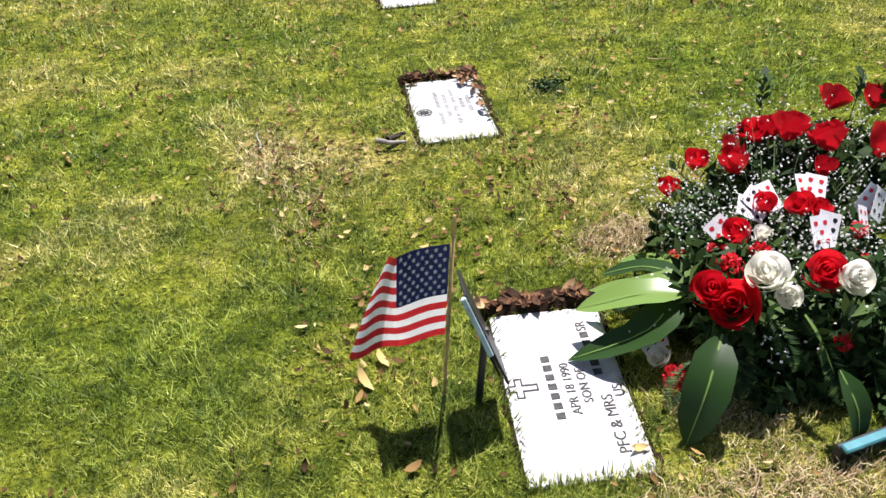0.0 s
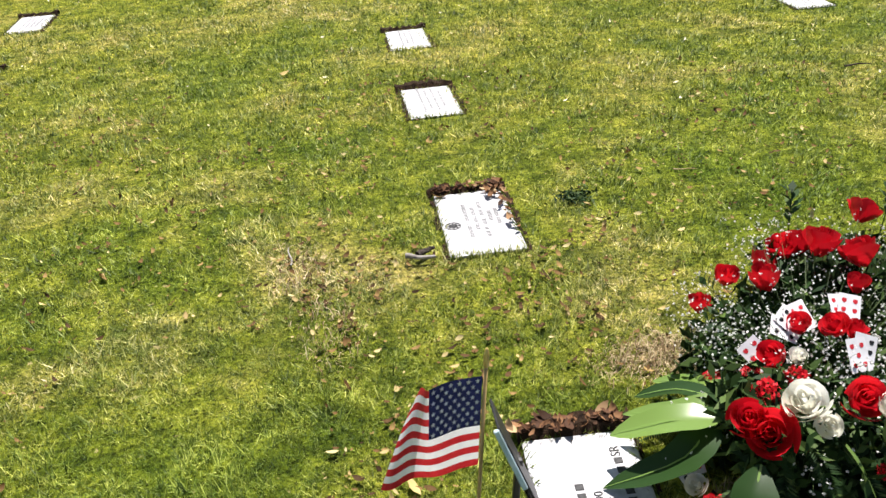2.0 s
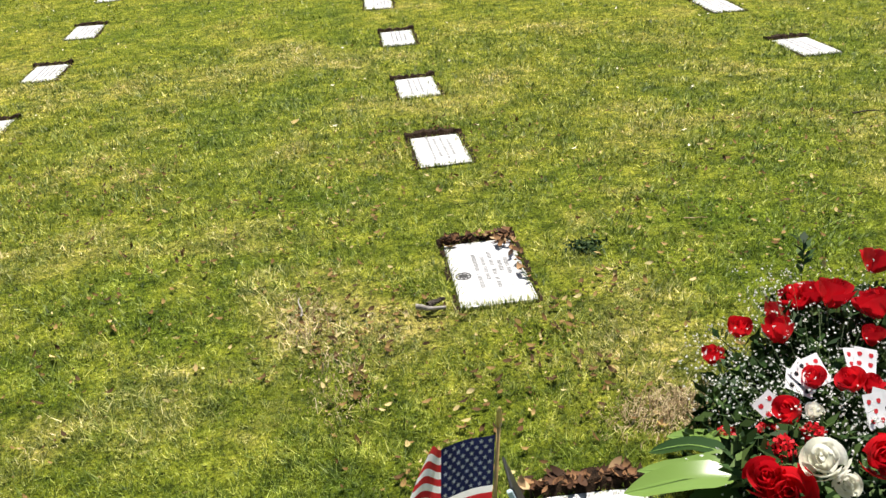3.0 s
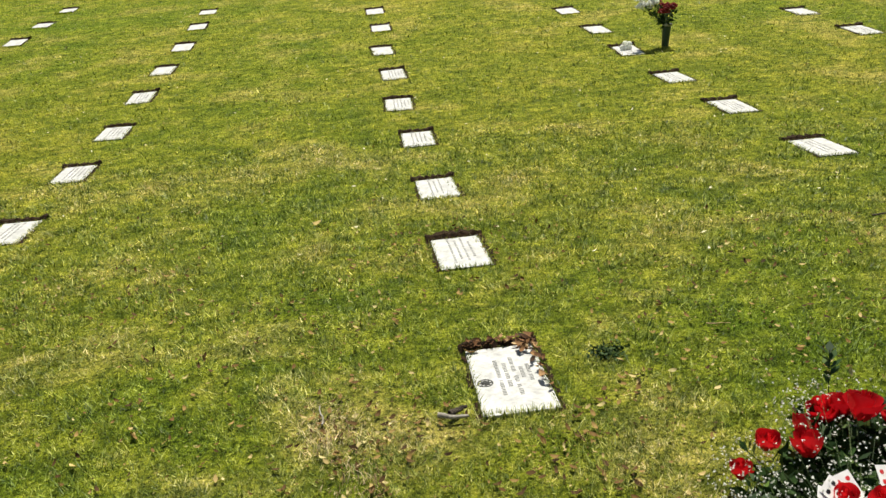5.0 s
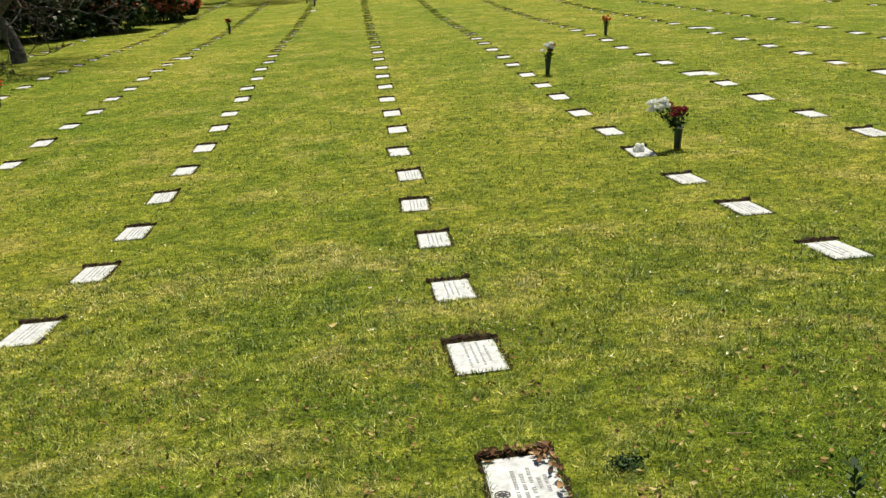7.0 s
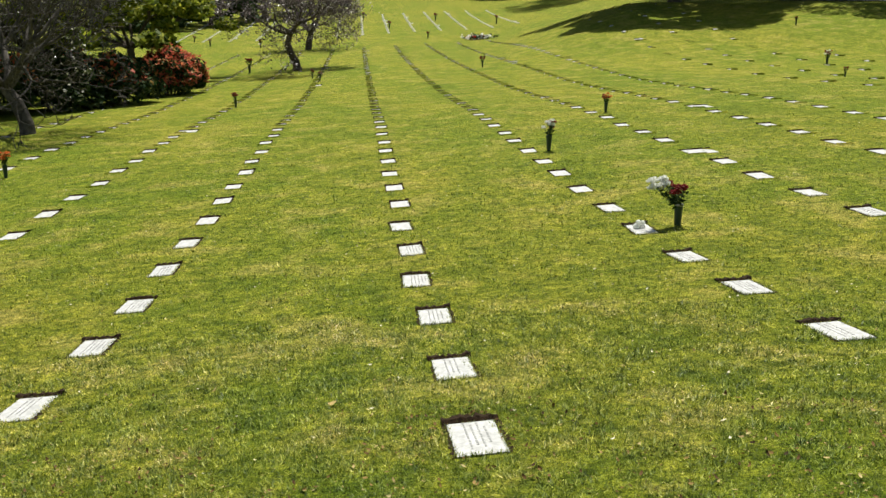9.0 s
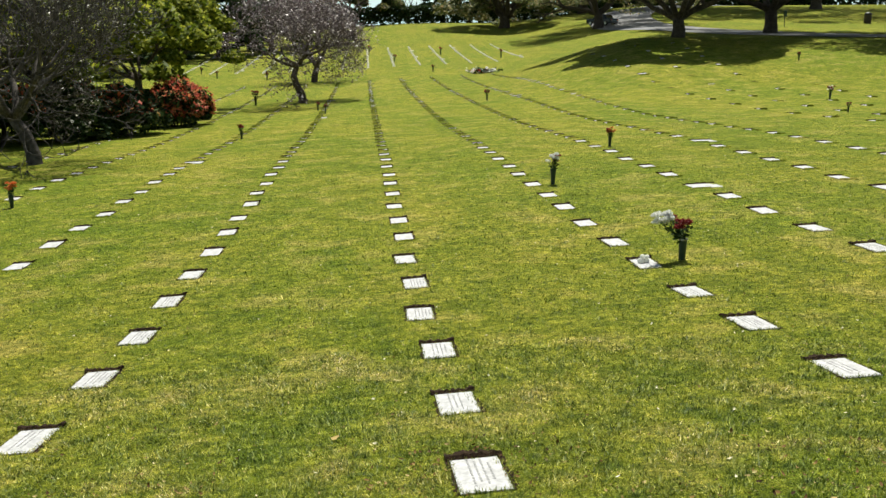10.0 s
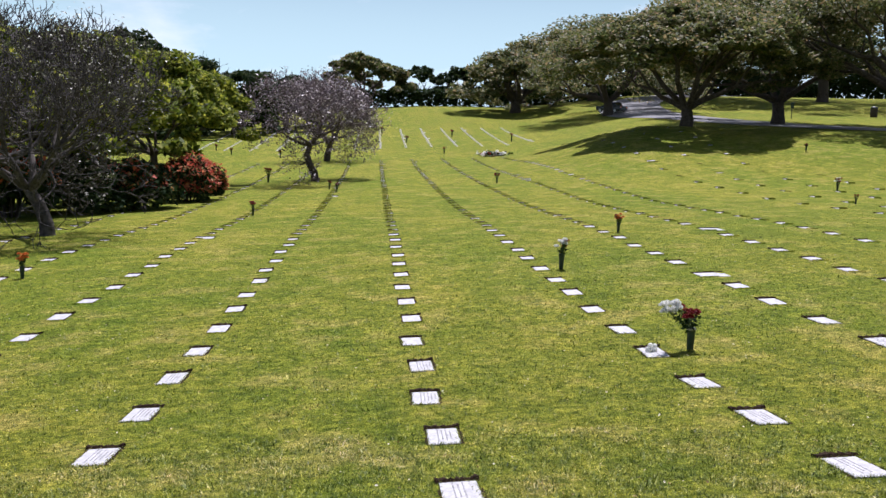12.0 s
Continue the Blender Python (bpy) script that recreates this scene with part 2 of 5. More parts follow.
def slab_bm(w, l, h=0.10, top=0.010, cut=0.006, seed=0):
    """A flat stone with eased, slightly worn edges; its near left corner is the origin."""
    rnd = random.Random(seed)
    bm = bmesh.new()
    bmesh.ops.create_cube(bm, size=1.0, matrix=Matrix.Translation((w / 2, l / 2, top - h / 2)) @ Matrix.Diagonal((w, l, h, 1)))
    bmesh.ops.bevel(bm, geom=[e for e in bm.edges], offset=cut, segments=2, profile=0.6, affect="EDGES")
    for v in bm.verts:
        v.co.x += rnd.uniform(-0.002, 0.002)
        v.co.y += rnd.uniform(-0.002, 0.002)
    return bm


def rim_bm(w, l, far=0.085, side=0.024, seed=0):
    """Bare earth and dead leaves round a stone, widest along its far edge, with a ragged outline."""
    rnd = random.Random(seed)
    bm = bmesh.new()
    n = 14
    rows = []
    for k in range(n + 1):
        x = -side + (w + 2 * side) * k / n + rnd.uniform(-0.004, 0.004)
        f0, hump = l + far * rnd.uniform(0.5, 1.25), rnd.uniform(0.022, 0.040)
        rows.append([bm.verts.new(c) for c in ((x, l - 0.004, 0.004), (x, l + 0.016, hump), (x, f0, hump * 0.8), (x, f0 + 0.012, -0.01))])
    for p, q in zip(rows, rows[1:]):
        for k in range(3):
            bm.faces.new((p[k], q[k], q[k + 1], p[k + 1]))
    for k in range(18):
        y0, y1 = l * k / 18, l * (k + 1) / 18
        a, c = side * rnd.uniform(0.1, 1.2), side * rnd.uniform(0.3, 1.7)
        bm.faces.new([bm.verts.new(p) for p in ((-a, y0, 0.004), (0.004, y0, 0.004), (0.004, y1, 0.004), (-a, y1, 0.004))])
        bm.faces.new([bm.verts.new(p) for p in ((w - 0.004, y0, 0.004), (w + c, y0, 0.004), (w + c, y1, 0.004), (w - 0.004, y1, 0.004))])
    return bm


def bars_bm(rows, size=0.02, top=0.0110, seed=0):
    """Lines of lettering as plain bars; rows of x, y start, y end."""
    rnd = random.Random(seed)
    bm = bmesh.new()
    for x, y0, y1 in rows:
        y = y0
        while y < y1:
            run = min(rnd.uniform(0.010, 0.036), y1 - y)
            m = Matrix.Translation((x, y + run / 2, top)) @ Matrix.Diagonal((size, run, 0.002, 1))
            bmesh.ops.create_cube(bm, size=1.0, matrix=m)
            y += run + rnd.uniform(0.008, 0.022)
    return bm


slab_meshes = [finish("stone", slab_bm(MARK_W, MARK_L, seed=s), MARBLE) for s in range(3)]
wide_mesh = finish("stone", slab_bm(0.54, MARK_L, seed=9), MARBLE)
rim_meshes = [finish("earth_rim", rim_bm(MARK_W, MARK_L, seed=s), SOIL) for s in range(4)]
wide_rim = finish("earth_rim", rim_bm(0.54, MARK_L, seed=8), SOIL)
bar_meshes = [finish("lettering", bars_bm([(0.09, 0.08, 0.52), (0.125, 0.14, 0.46), (0.16, 0.10, 0.50), (0.195, 0.16, 0.42), (0.23, 0.2, 0.40)][: 3 + s], 0.012, seed=s), FAINT) for s in range(3)]
turf_meshes = []
for lip in (0.014, 0.024, 0.034, 0.046, 0.066):
    bm = bmesh.new()
    rn = random.Random(int(lip * 1000))
    for i in range(12):
        x0, x1, hgt = -0.03 + 0.325 * i / 12, -0.03 + 0.325 * (i + 1) / 12, 0.012 + lip * rn.uniform(0.6, 1.15)
        p = [bm.verts.new(q) for q in ((x0, -0.05, 0), (x1, -0.05, 0), (x1, -0.012, hgt), (x0, -0.012, hgt), (x1, 0.012, 0.01), (x0, 0.012, 0.01))]
        bm.faces.new(p[:4])
        bm.faces.new((p[3], p[2], p[4], p[5]))
    turf_meshes.append(finish("turf_edge", bm, GRASS_GROUND))


def edge_grass(w, l, n, seed):
    """Blades that root round a stone and lean over its edges, thickest along the near side."""
    rng = np.random.default_rng(seed)
    side_no = rng.choice(4, n, p=(0.40, 0.24, 0.26, 0.10))
    q = rng.random(n)
    gap = np.abs(rng.normal(0, 0.007, n)) + 0.001
    x = np.select([side_no == 0, side_no == 1, side_no == 2], [q * w, -gap, w + gap], q * w)
    y = np.select([side_no == 0, side_no == 1, side_no == 2], [-gap, q * l, q * l], l + gap)
    t = rng.uniform(0, math.tau, n)
    h, wide = rng.uniform(0.014, 0.034, n), rng.uniform(0.0018, 0.0042, n)
    inx, iny = np.select([side_no == 1, side_no == 2], [0.6, -0.6], 0.0), np.select([side_no == 0, side_no == 3], [0.6, -0.6], 0.0)
    b = np.stack([x, y, np.full(n, -0.004)], 1)
    across = np.stack([-np.sin(t), np.cos(t), 0 * t], 1) * wide[:, None]
    tip = b + np.stack([(np.cos(t) * 0.6 + inx) * h, (np.sin(t) * 0.6 + iny) * h, h * 0.8 + 0.008], 1)
    return np_mesh("edge_grass", np.stack([b - across, b + across, tip], 1).reshape(-1, 3), np.arange(n * 3).reshape(-1, 3), BLADE)


edge_meshes = [edge_grass(MARK_W, MARK_L, 420, 60 + i) for i in range(3)]
WIDE = {(2, 10), (-2, 17), (3, 15), (-1, 30)}
rnd = random.Random(5)
stone_labels = "pale granite grave marker set flush in the lawn, faint weathered lettering"


def grave_marker(c, k):
    wide = (c, k) in WIDE
    g = new("grave_marker")
    lean_x = {2: 0.025, 3: 0.055, 4: 0.045}.get(k, 0.0) if c == 0 else 0.0
    g.matrix_basis = slope_pose(PITCH_X * c + lean_x + rnd.uniform(-0.03, 0.03) * (0.3 if lean_x else 1.0), PITCH_Y * k + rnd.uniform(-0.04, 0.04), rnd.uniform(-1.5, 1.5))
    tagged(g, "wide pale granite grave marker set flush in the lawn" if wide else stone_labels, "grave marker", "rows of flush grave markers")
    part("stone", wide_mesh if wide else rnd.choice(slab_meshes), None, g)
    part("earth_rim", wide_rim if wide else rnd.choice(rim_meshes), None, g, "bare earth with dead leaves")
    if k > 7:
        part("turf_edge", turf_meshes[4 if c >= 5 and rnd.random() < 0.75 else min(3, int(math.hypot(PITCH_X * c, PITCH_Y * k) / 8.5) - 1)], None, g, "grass growing over the near edge")
    if k <= 7 and not wide:
        part("edge_grass", edge_meshes[(k + c) % 3], None, g, "grass leaning over the stone's edges")["kind"] = "stuff"
    if k < 7:
        part("lettering", rnd.choice(bar_meshes), None, g, "weathered grey lettering")["kind"] = "stuff"
    return g


spots = [(c, k) for c in range(-10, 19) for k in list(range(0, 56)) + list(range(66, 84))]
spots = [(c, k) for c, k in spots if (c, k) not in {(0, 0), (0, 1)} and abs(math.atan2(PITCH_X * c + 0.4, PITCH_Y * k + 1.0)) < 0.62 and k * PITCH_Y > 1.4 * abs(PITCH_X * c) - 3 and not (c < -4 and k < 56 and PITCH_Y * k > 10)]
spots = [(c, k) for c, k in spots if not (k >= 66 and c > 6) and not (k < 56 and c > 8 and k > 34) and not (k >= 66 and c < -8)]
spots = [(c, k) for c, k in spots if not (c >= 5 and 14 < k < 60 and (c * 7 + k * 5) % 10 < 6)]
near = sorted(spots, key=lambda s: s[1] + abs(s[0]) * 0.3)
for c, k in near[:270]:
    grave_marker(c, k)
fv, ff, rv, rf, tv, tf = [], [], [], [], [], []
for c, k in near[270:]:
    m = slope_pose(PITCH_X * c + rnd.uniform(-0.03, 0.03), PITCH_Y * k)
    w = 0.54 if rnd.random() < 0.05 else MARK_W
    lip, top = (rnd.uniform(0.045, 0.075) if c >= 5 and rnd.random() < 0.75 else rnd.uniform(0.020, 0.036), 0.006) if k < 60 else (-0.04, 0.04)
    for vs, fs, (x0, x1, y0, y1, z) in ((fv, ff, (0, w, 0, MARK_L, top)), (rv, rf, (-0.02, w + 0.02, MARK_L, MARK_L + 0.05, 0.03 if k < 60 else 0.0)), (tv, tf, (-0.06, w + 0.06, -0.06, -0.004, lip))):
        n = len(vs)
        vs += [m @ Vector(p) for p in ((x0, y0, z), (x1, y0, z), (x1, y1, z), (x0, y1, z), (x0, y0, -0.05), (x1, y0, -0.05), (x1, y1, -0.05), (x0, y1, -0.05))]
        fs += [[n, n + 1, n + 2, n + 3], [n, n + 4, n + 5, n + 1], [n + 1, n + 5, n + 6, n + 2], [n + 2, n + 6, n + 7, n + 3], [n + 3, n + 7, n + 4, n]]
tagged(new("far_grave_markers", np_mesh("far_grave_markers", fv, ff, MARBLE)), "long rows of small pale flush grave markers across the far lawn", "grave markers", kind="stuff")
tagged(new("far_earth_rims", np_mesh("far_earth_rims", rv, rf, SOIL)), "thin dark earth edges behind the far grave markers", "earth edges", kind="stuff")
tagged(new("far_turf_edges", np_mesh("far_turf_edges", tv, tf, GRASS_GROUND)), "low turf edges growing over the far grave markers", "turf edges", kind="stuff")


# ---- trees ----
def tubes(segments, sides=6):
    """Tapered limbs as arrays, from (start, end, radius, radius)."""
    vs, fs = [], []
    for a, b, ra, rb in segments:
        a, b = Vector(a), Vector(b)
        d = (b - a).normalized()
        u = d.orthogonal().normalized()
        w = d.cross(u)
        n = len(vs)
        for p, r in ((a - d * ra * 0.3, ra), (b + d * rb * 0.3, rb)):
            for i in range(sides):
                t = math.tau * i / sides
                vs.append(p + (u * math.cos(t) + w * math.sin(t)) * r)
        for i in range(sides):
            j = (i + 1) % sides
            fs.append([n + i, n + j, n + sides + j, n + sides + i])
    return vs, fs


def grow(rnd, start, way, length, radius, depth, spread, out, tips, bend=0.25, lift=0.1, shrink=0.72, thin=0.66, forks=(2, 3)):
    """Branches that fork and bend; out takes the segments, tips the ends."""
    p, d, r = Vector(start), Vector(way).normalized(), radius
    steps = 3
    for s in range(steps):
        d = (d + Vector((rnd.gauss(0, bend), rnd.gauss(0, bend), rnd.gauss(0, bend) + lift))).normalized()
        q = p + d * length / steps
        r2 = r * (1 - (1 - thin) * 0.8 / steps)
        out.append((p.copy(), q.copy(), r, r2))
        p, r = q, r2
    if depth == 0:
        tips.append((p.copy(), d.copy()))
        return
    n = rnd.randint(*forks)
    first = rnd.uniform(0, math.tau)
    for i in range(n):
        t = first + math.tau * i / n + rnd.uniform(-0.4, 0.4)
        u = d.orthogonal().normalized()
        w = d.cross(u)
        nd = (d + (u * math.cos(t) + w * math.sin(t)) * spread * rnd.uniform(0.7, 1.25)).normalized()
        grow(rnd, p, nd, length * shrink * rnd.uniform(0.8, 1.15), r * thin ** (0.6 if i == 0 else 1.0), depth - 1, spread, out, tips, bend, lift, shrink, thin, forks)


def leaf_quads(rng, centres, size, stretch=1.7, up=0.5):
    """Small folded leaves at the given places, turned at random."""
    n = len(centres)
    nrm = rng.normal(size=(n, 3))
    nrm[:, 2] = np.abs(nrm[:, 2]) + up
    nrm /= np.linalg.norm(nrm, axis=1)[:, None]
    t = np.cross(nrm, rng.normal(size=(n, 3)))
    t /= np.linalg.norm(t, axis=1)[:, None] + 1e-9
    s = np.cross(nrm, t)
    a = (size * rng.uniform(0.6, 1.35, n))[:, None]
    c = np.asarray(centres)
    v = np.stack([c - t * a * stretch / 2, c + s * a / 2, c + t * a * stretch / 2 + nrm * a * 0.15, c - s * a / 2], 1).reshape(-1, 3)
    return v, np.arange(n * 4).reshape(-1, 4)


def umbrella_tree(at, crown_r, height, trunk_r, seed, leaves=9000, leaf=0.42, mat=None, label="", squash=0.62, off=(0, 0), trunk_top=0.28, low=0.42, clumps=120, up=0.5):
    """A wide, domed tree: short thick trunk, spreading limbs and a clumped crown."""
    rnd, rng = random.Random(seed), np.random.default_rng(seed)
    g = thing("tree", at, 0.0, label, "tree", "spreading umbrella trees")
    segs, tips = [], []
    h0 = height * trunk_top
    segs.append(((0, 0, -0.6), (0.1, 0, 0.6), trunk_r * 1.55, trunk_r * 1.08))
    segs.append(((0.1, 0, 0.6), (0, 0.1, h0), trunk_r * 1.08, trunk_r * 0.95))
    for i in range(7):
        t = math.tau * i / 7 + rnd.uniform(-0.3, 0.3)
        grow(rnd, (0, 0.1, h0 - 0.2), (math.cos(t), math.sin(t), rnd.uniform(0.40, 0.85)), crown_r * 0.40, trunk_r * 0.55, 2, 0.55, segs, tips, 0.14, 0.05, 0.62, 0.6)
    v, f = tubes(segs, 7)
    part("trunk", np_mesh("trunk", v, f, BARK, True), None, g, "dark rough trunk with spreading limbs")
    pts = []
    top = height
    for _ in range(clumps):
        t, q = rnd.uniform(0, math.tau), rnd.random() ** 0.56
        wob = 1 + 0.16 * math.sin(3 * t + seed) + 0.10 * math.sin(5 * t + 2 * seed)
        r = crown_r * q * wob
        zc = height * low + (top - height * low) * (1 - q ** 2.2) ** 0.55 * rnd.uniform(0.80, 1.04) - 0.3
        cx, cy = off[0] * (1 - 0.2 * q) + r * math.cos(t), off[1] + r * math.sin(t)
        n = int(leaves / clumps * rnd.uniform(0.6, 1.4))
        w = crown_r * rnd.uniform(0.10, 0.19)
        e = rng.normal(size=(n, 3))
        e /= np.linalg.norm(e, axis=1)[:, None]
        e *= (rng.uniform(0.45, 1.0, n) ** 0.6)[:, None]
        e[:, 2] = np.where(e[:, 2] < 0, e[:, 2] * 0.45, e[:, 2])
        pts.append(e * (w, w, w * squash) + (cx, cy, zc))
    v, f = leaf_quads(rng, np.concatenate(pts), leaf, up=up)
    part("crown", np_mesh("crown", v, f, mat or POD_LEAF), None, g, "dense clumped dark green crown")
    return g


POD = "broad umbrella-shaped shade tree with dark clumped crown beside the drive"
FAR = "dark rounded tree in the distant tree line on the rise"
for x, y, r, h, tr, s, n, lab, low in (
    (24.8, 72.2, 10.4, 9.2, 0.46, 1, 80000, POD, 0.40), (41.5, 92.3, 13.6, 14.4, 0.62, 2, 74000, POD, 0.32), (31.8, 125.3, 11.5, 11.8, 0.62, 3, 36000, POD, 0.24),
    (44.4, 71.8, 14.0, 14.6, 0.66, 4, 62000, POD, 0.30), (22.5, 150.0, 9.0, 10.0, 0.8, 5, 14000, POD, 0.08), (70.0, 140.0, 20.0, 21.0, 0.8, 6, 12000, POD, 0.25),
    (39.0, 165.0, 16.0, 14.5, 0.8, 7, 16000, POD, 0.12), (55.0, 150.0, 18.0, 17.5, 0.8, 8, 18000, POD, 0.2), (28.0, 178.0, 11.0, 12.0, 0.8, 9, 10000, POD, 0.12), (82.0, 110.0, 18.0, 22.0, 1.0, 10, 16000, POD, 0.3)):
    umbrella_tree((x, y, ground_z(x, y)), r, h, tr, s, n, label=lab, low=low, clumps=210, leaf=0.195 if y < 130 else 0.36, squash=0.5, trunk_top=0.17, up=1.1)
for x, y, r, h, s, n, m in (
    (-2.6, 172.0, 8.6, 9.8, 21, 14000, POD_LEAF), (-16.0, 176.0, 9.0, 5.6, 22, 6000, DEEP_LEAF), (8.4, 182.0, 4.0, 7.8, 23, 2200, DEEP_LEAF), (15.0, 178.0, 4.2, 7.4, 24, 3000, DEEP_LEAF),
    (20.0, 180.0, 4.5, 8.4, 25, 4000, DEEP_LEAF), (-22.0, 165.0, 9.0, 6.5, 26, 6000, DEEP_LEAF), (-31.0, 160.0, 10.0, 8.0, 27, 6000, DEEP_LEAF), (-41.0, 150.0, 10.0, 13.0, 28, 6000, DEEP_LEAF), (-25.0, 116.0, 5.0, 5.0, 51, 3500, DEEP_LEAF), (-19.0, 121.0, 5.0, 4.6, 52, 3500, DEEP_LEAF), (-13.0, 128.0, 5.0, 5.0, 53, 3500, DEEP_LEAF), (-7.0, 136.0, 5.0, 5.5, 54, 3500, DEEP_LEAF),
    (95.0, 190.0, 16.0, 14.0, 55, 6000, DEEP_LEAF), (75.0, 200.0, 16.0, 14.0, 56, 6000, DEEP_LEAF), (115.0, 175.0, 16.0, 15.0, 57, 6000, DEEP_LEAF), (56.0, 205.0, 14.0, 12.0, 58, 6000, DEEP_LEAF), (132.0, 160.0, 16.0, 15.0, 59, 6000, DEEP_LEAF)):
    umbrella_tree((x, y, ground_z(x, y)), r, h, 0.35, s, n, leaf=0.5, mat=m, label=FAR, low=(0.5 if s == 23 else 0.03), clumps=60)


def shrub(at, rx, ry, h, seed, leaves, leaf, mat, name, label, group="", flowers=None):
    """A dense rounded shrub: woody stems inside a shell of small leaves."""
    rnd, rng = random.Random(seed), np.random.default_rng(seed)
    g = thing(name, at, 0.0, label, name.replace("_", " "), group)
    segs, tips = [], []
    for i in range(7):
        t = math.tau * i / 7
        grow(rnd, (0.2 * math.cos(t), 0.2 * math.sin(t), -0.1), (math.cos(t) * rx / h * 0.7, math.sin(t) * ry / h * 0.7, 1), h * 0.45, 0.05, 2, 0.5, segs, tips, 0.15, 0.05)
    v, f = tubes(segs, 5)
    part("stem_wood", np_mesh("stem_wood", v, f, BARK, True), None, g)
    pts = []
    for _ in range(46):
        t, q = rnd.uniform(0, math.tau), rnd.random() ** 0.5
        cz = h * 0.12 + h * 0.72 * (1 - q ** 2.5) ** 0.5 * rnd.random() ** 0.4
        w = 0.26 * min(rx, ry) * rnd.uniform(0.8, 1.5)
        n = int(leaves / 46)
        e = rng.normal(size=(n, 3))
        e *= (rng.uniform(0.4, 1.0, n) ** 0.5 / np.linalg.norm(e, axis=1))[:, None]
        pts.append(e * (w, w, w * 0.85) + (rx * 0.86 * q * math.cos(t), ry * 0.86 * q * math.sin(t), cz))
    pts = np.concatenate(pts)
    pts[:, 2] = np.maximum(pts[:, 2], 0.03)
    v, f = leaf_quads(rng, pts, leaf)
    part("foliage", np_mesh("foliage", v, f, mat), None, g)
    if flowers is not None:
        top = pts[(pts[:, 2] > h * (0.2 if name == "flowering_shrub" else 0.4)) & (rng.random(len(pts)) < (0.55 if name == "flowering_shrub" else 0.25))] + rng.normal(0, 0.06, 3)
        v, f = leaf_quads(rng, top * (1.06, 1.06, 1.04), leaf * 0.95)
        part("bloom", np_mesh("bloom", v, f, flowers), None, g, "red and orange flowers")["kind"] = "stuff"
    return g


# the dark hedge along the low side, with red flowers in it
HEDGE = "dark green flowering hedge shrub with a few red blooms, in shade"
hedge_line = [(-10.9, 40.5), (-12.9, 38.2), (-14.8, 36.0), (-16.9, 34.2), (-13.6, 43.0), (-16.4, 40.4), (-19.4, 37.0), (-19.0, 32.4), (-22.0, 33.0)]
for i, (x, y) in enumerate(hedge_line):
    shrub((x, y, ground_z(x, y)), 1.75, 1.6, 2.4 + 0.3 * (i % 3), 40 + i, 6500, 0.15, DEEP_LEAF, "hedge_shrub", HEDGE, "dark hedge", RED_BRACT if i % 2 == 0 else None)
shrub((-9.55, 45.0, ground_z(-9.55, 45.0)), 1.65, 1.6, 2.25, 60, 9000, 0.12, DEEP_LEAF, "flowering_shrub", "rounded shrub covered in red and orange flowers beside the lawn", "", RED_BRACT)

# leafy trees behind the hedge
for x, y, r, h, s, n in ((-13.4, 53.6, 5.6, 8.0, 131, 34000), (-14.6, 42.2, 5.2, 8.0, 32, 12000), (-17.8, 38.4, 5.2, 8.2, 33, 10000), (-21.5, 35.4, 5.2, 8.8, 39, 9000), (-18.0, 58.0, 6.0, 7.6, 34, 8000)):
    umbrella_tree((x, y, ground_z(x, y)), r, h, 0.22, s, n, leaf=0.26 if n < 20000 else 0.16, mat=FRESH_LEAF, label="leafy yellow-green tree standing behind the dark hedge", low=0.30, squash=0.7, clumps=95)
for x, y, r, h, s in ((-33.0, 70.0, 9.0, 10.0, 35), (-24.0, 80.0, 8.0, 8.0, 36), (-34.0, 50.0, 9.0, 11.0, 37), (-30.0, 100.0, 9.0, 9.0, 38)):
    umbrella_tree((x, y, ground_z(x, y)), r, h, 0.3, s, 7000, leaf=0.4, mat=DEEP_LEAF, label="dense dark green tree closing the low side of the lawn", low=0.12, clumps=70)

PALE_TWIG = mottled("pale_twig", (0.012, 0.010, 0.009), (0.085, 0.072, 0.066), 12, 0.7, 0.3, 0.4, 0.01, per_island=0.6)
PLUM_TWIG = mottled("plum_grey_twig", (0.040, 0.027, 0.031), (0.15, 0.112, 0.125), 12, 0.7, 0.3, 0.4, 0.01, per_island=0.6)
SILVER_LEAF = leafy("sparse_pale_leaf", ((0.0, (0.10, 0.12, 0.05)), (0.6, (0.24, 0.24, 0.16)), (1.0, (0.62, 0.60, 0.56))), 0.4, 0.5)
DULL_LEAF = leafy("sparse_dull_leaf", ((0.0, (0.05, 0.035, 0.04)), (0.7, (0.15, 0.11, 0.12)), (1.0, (0.50, 0.45, 0.44))), 0.4, 0.5)


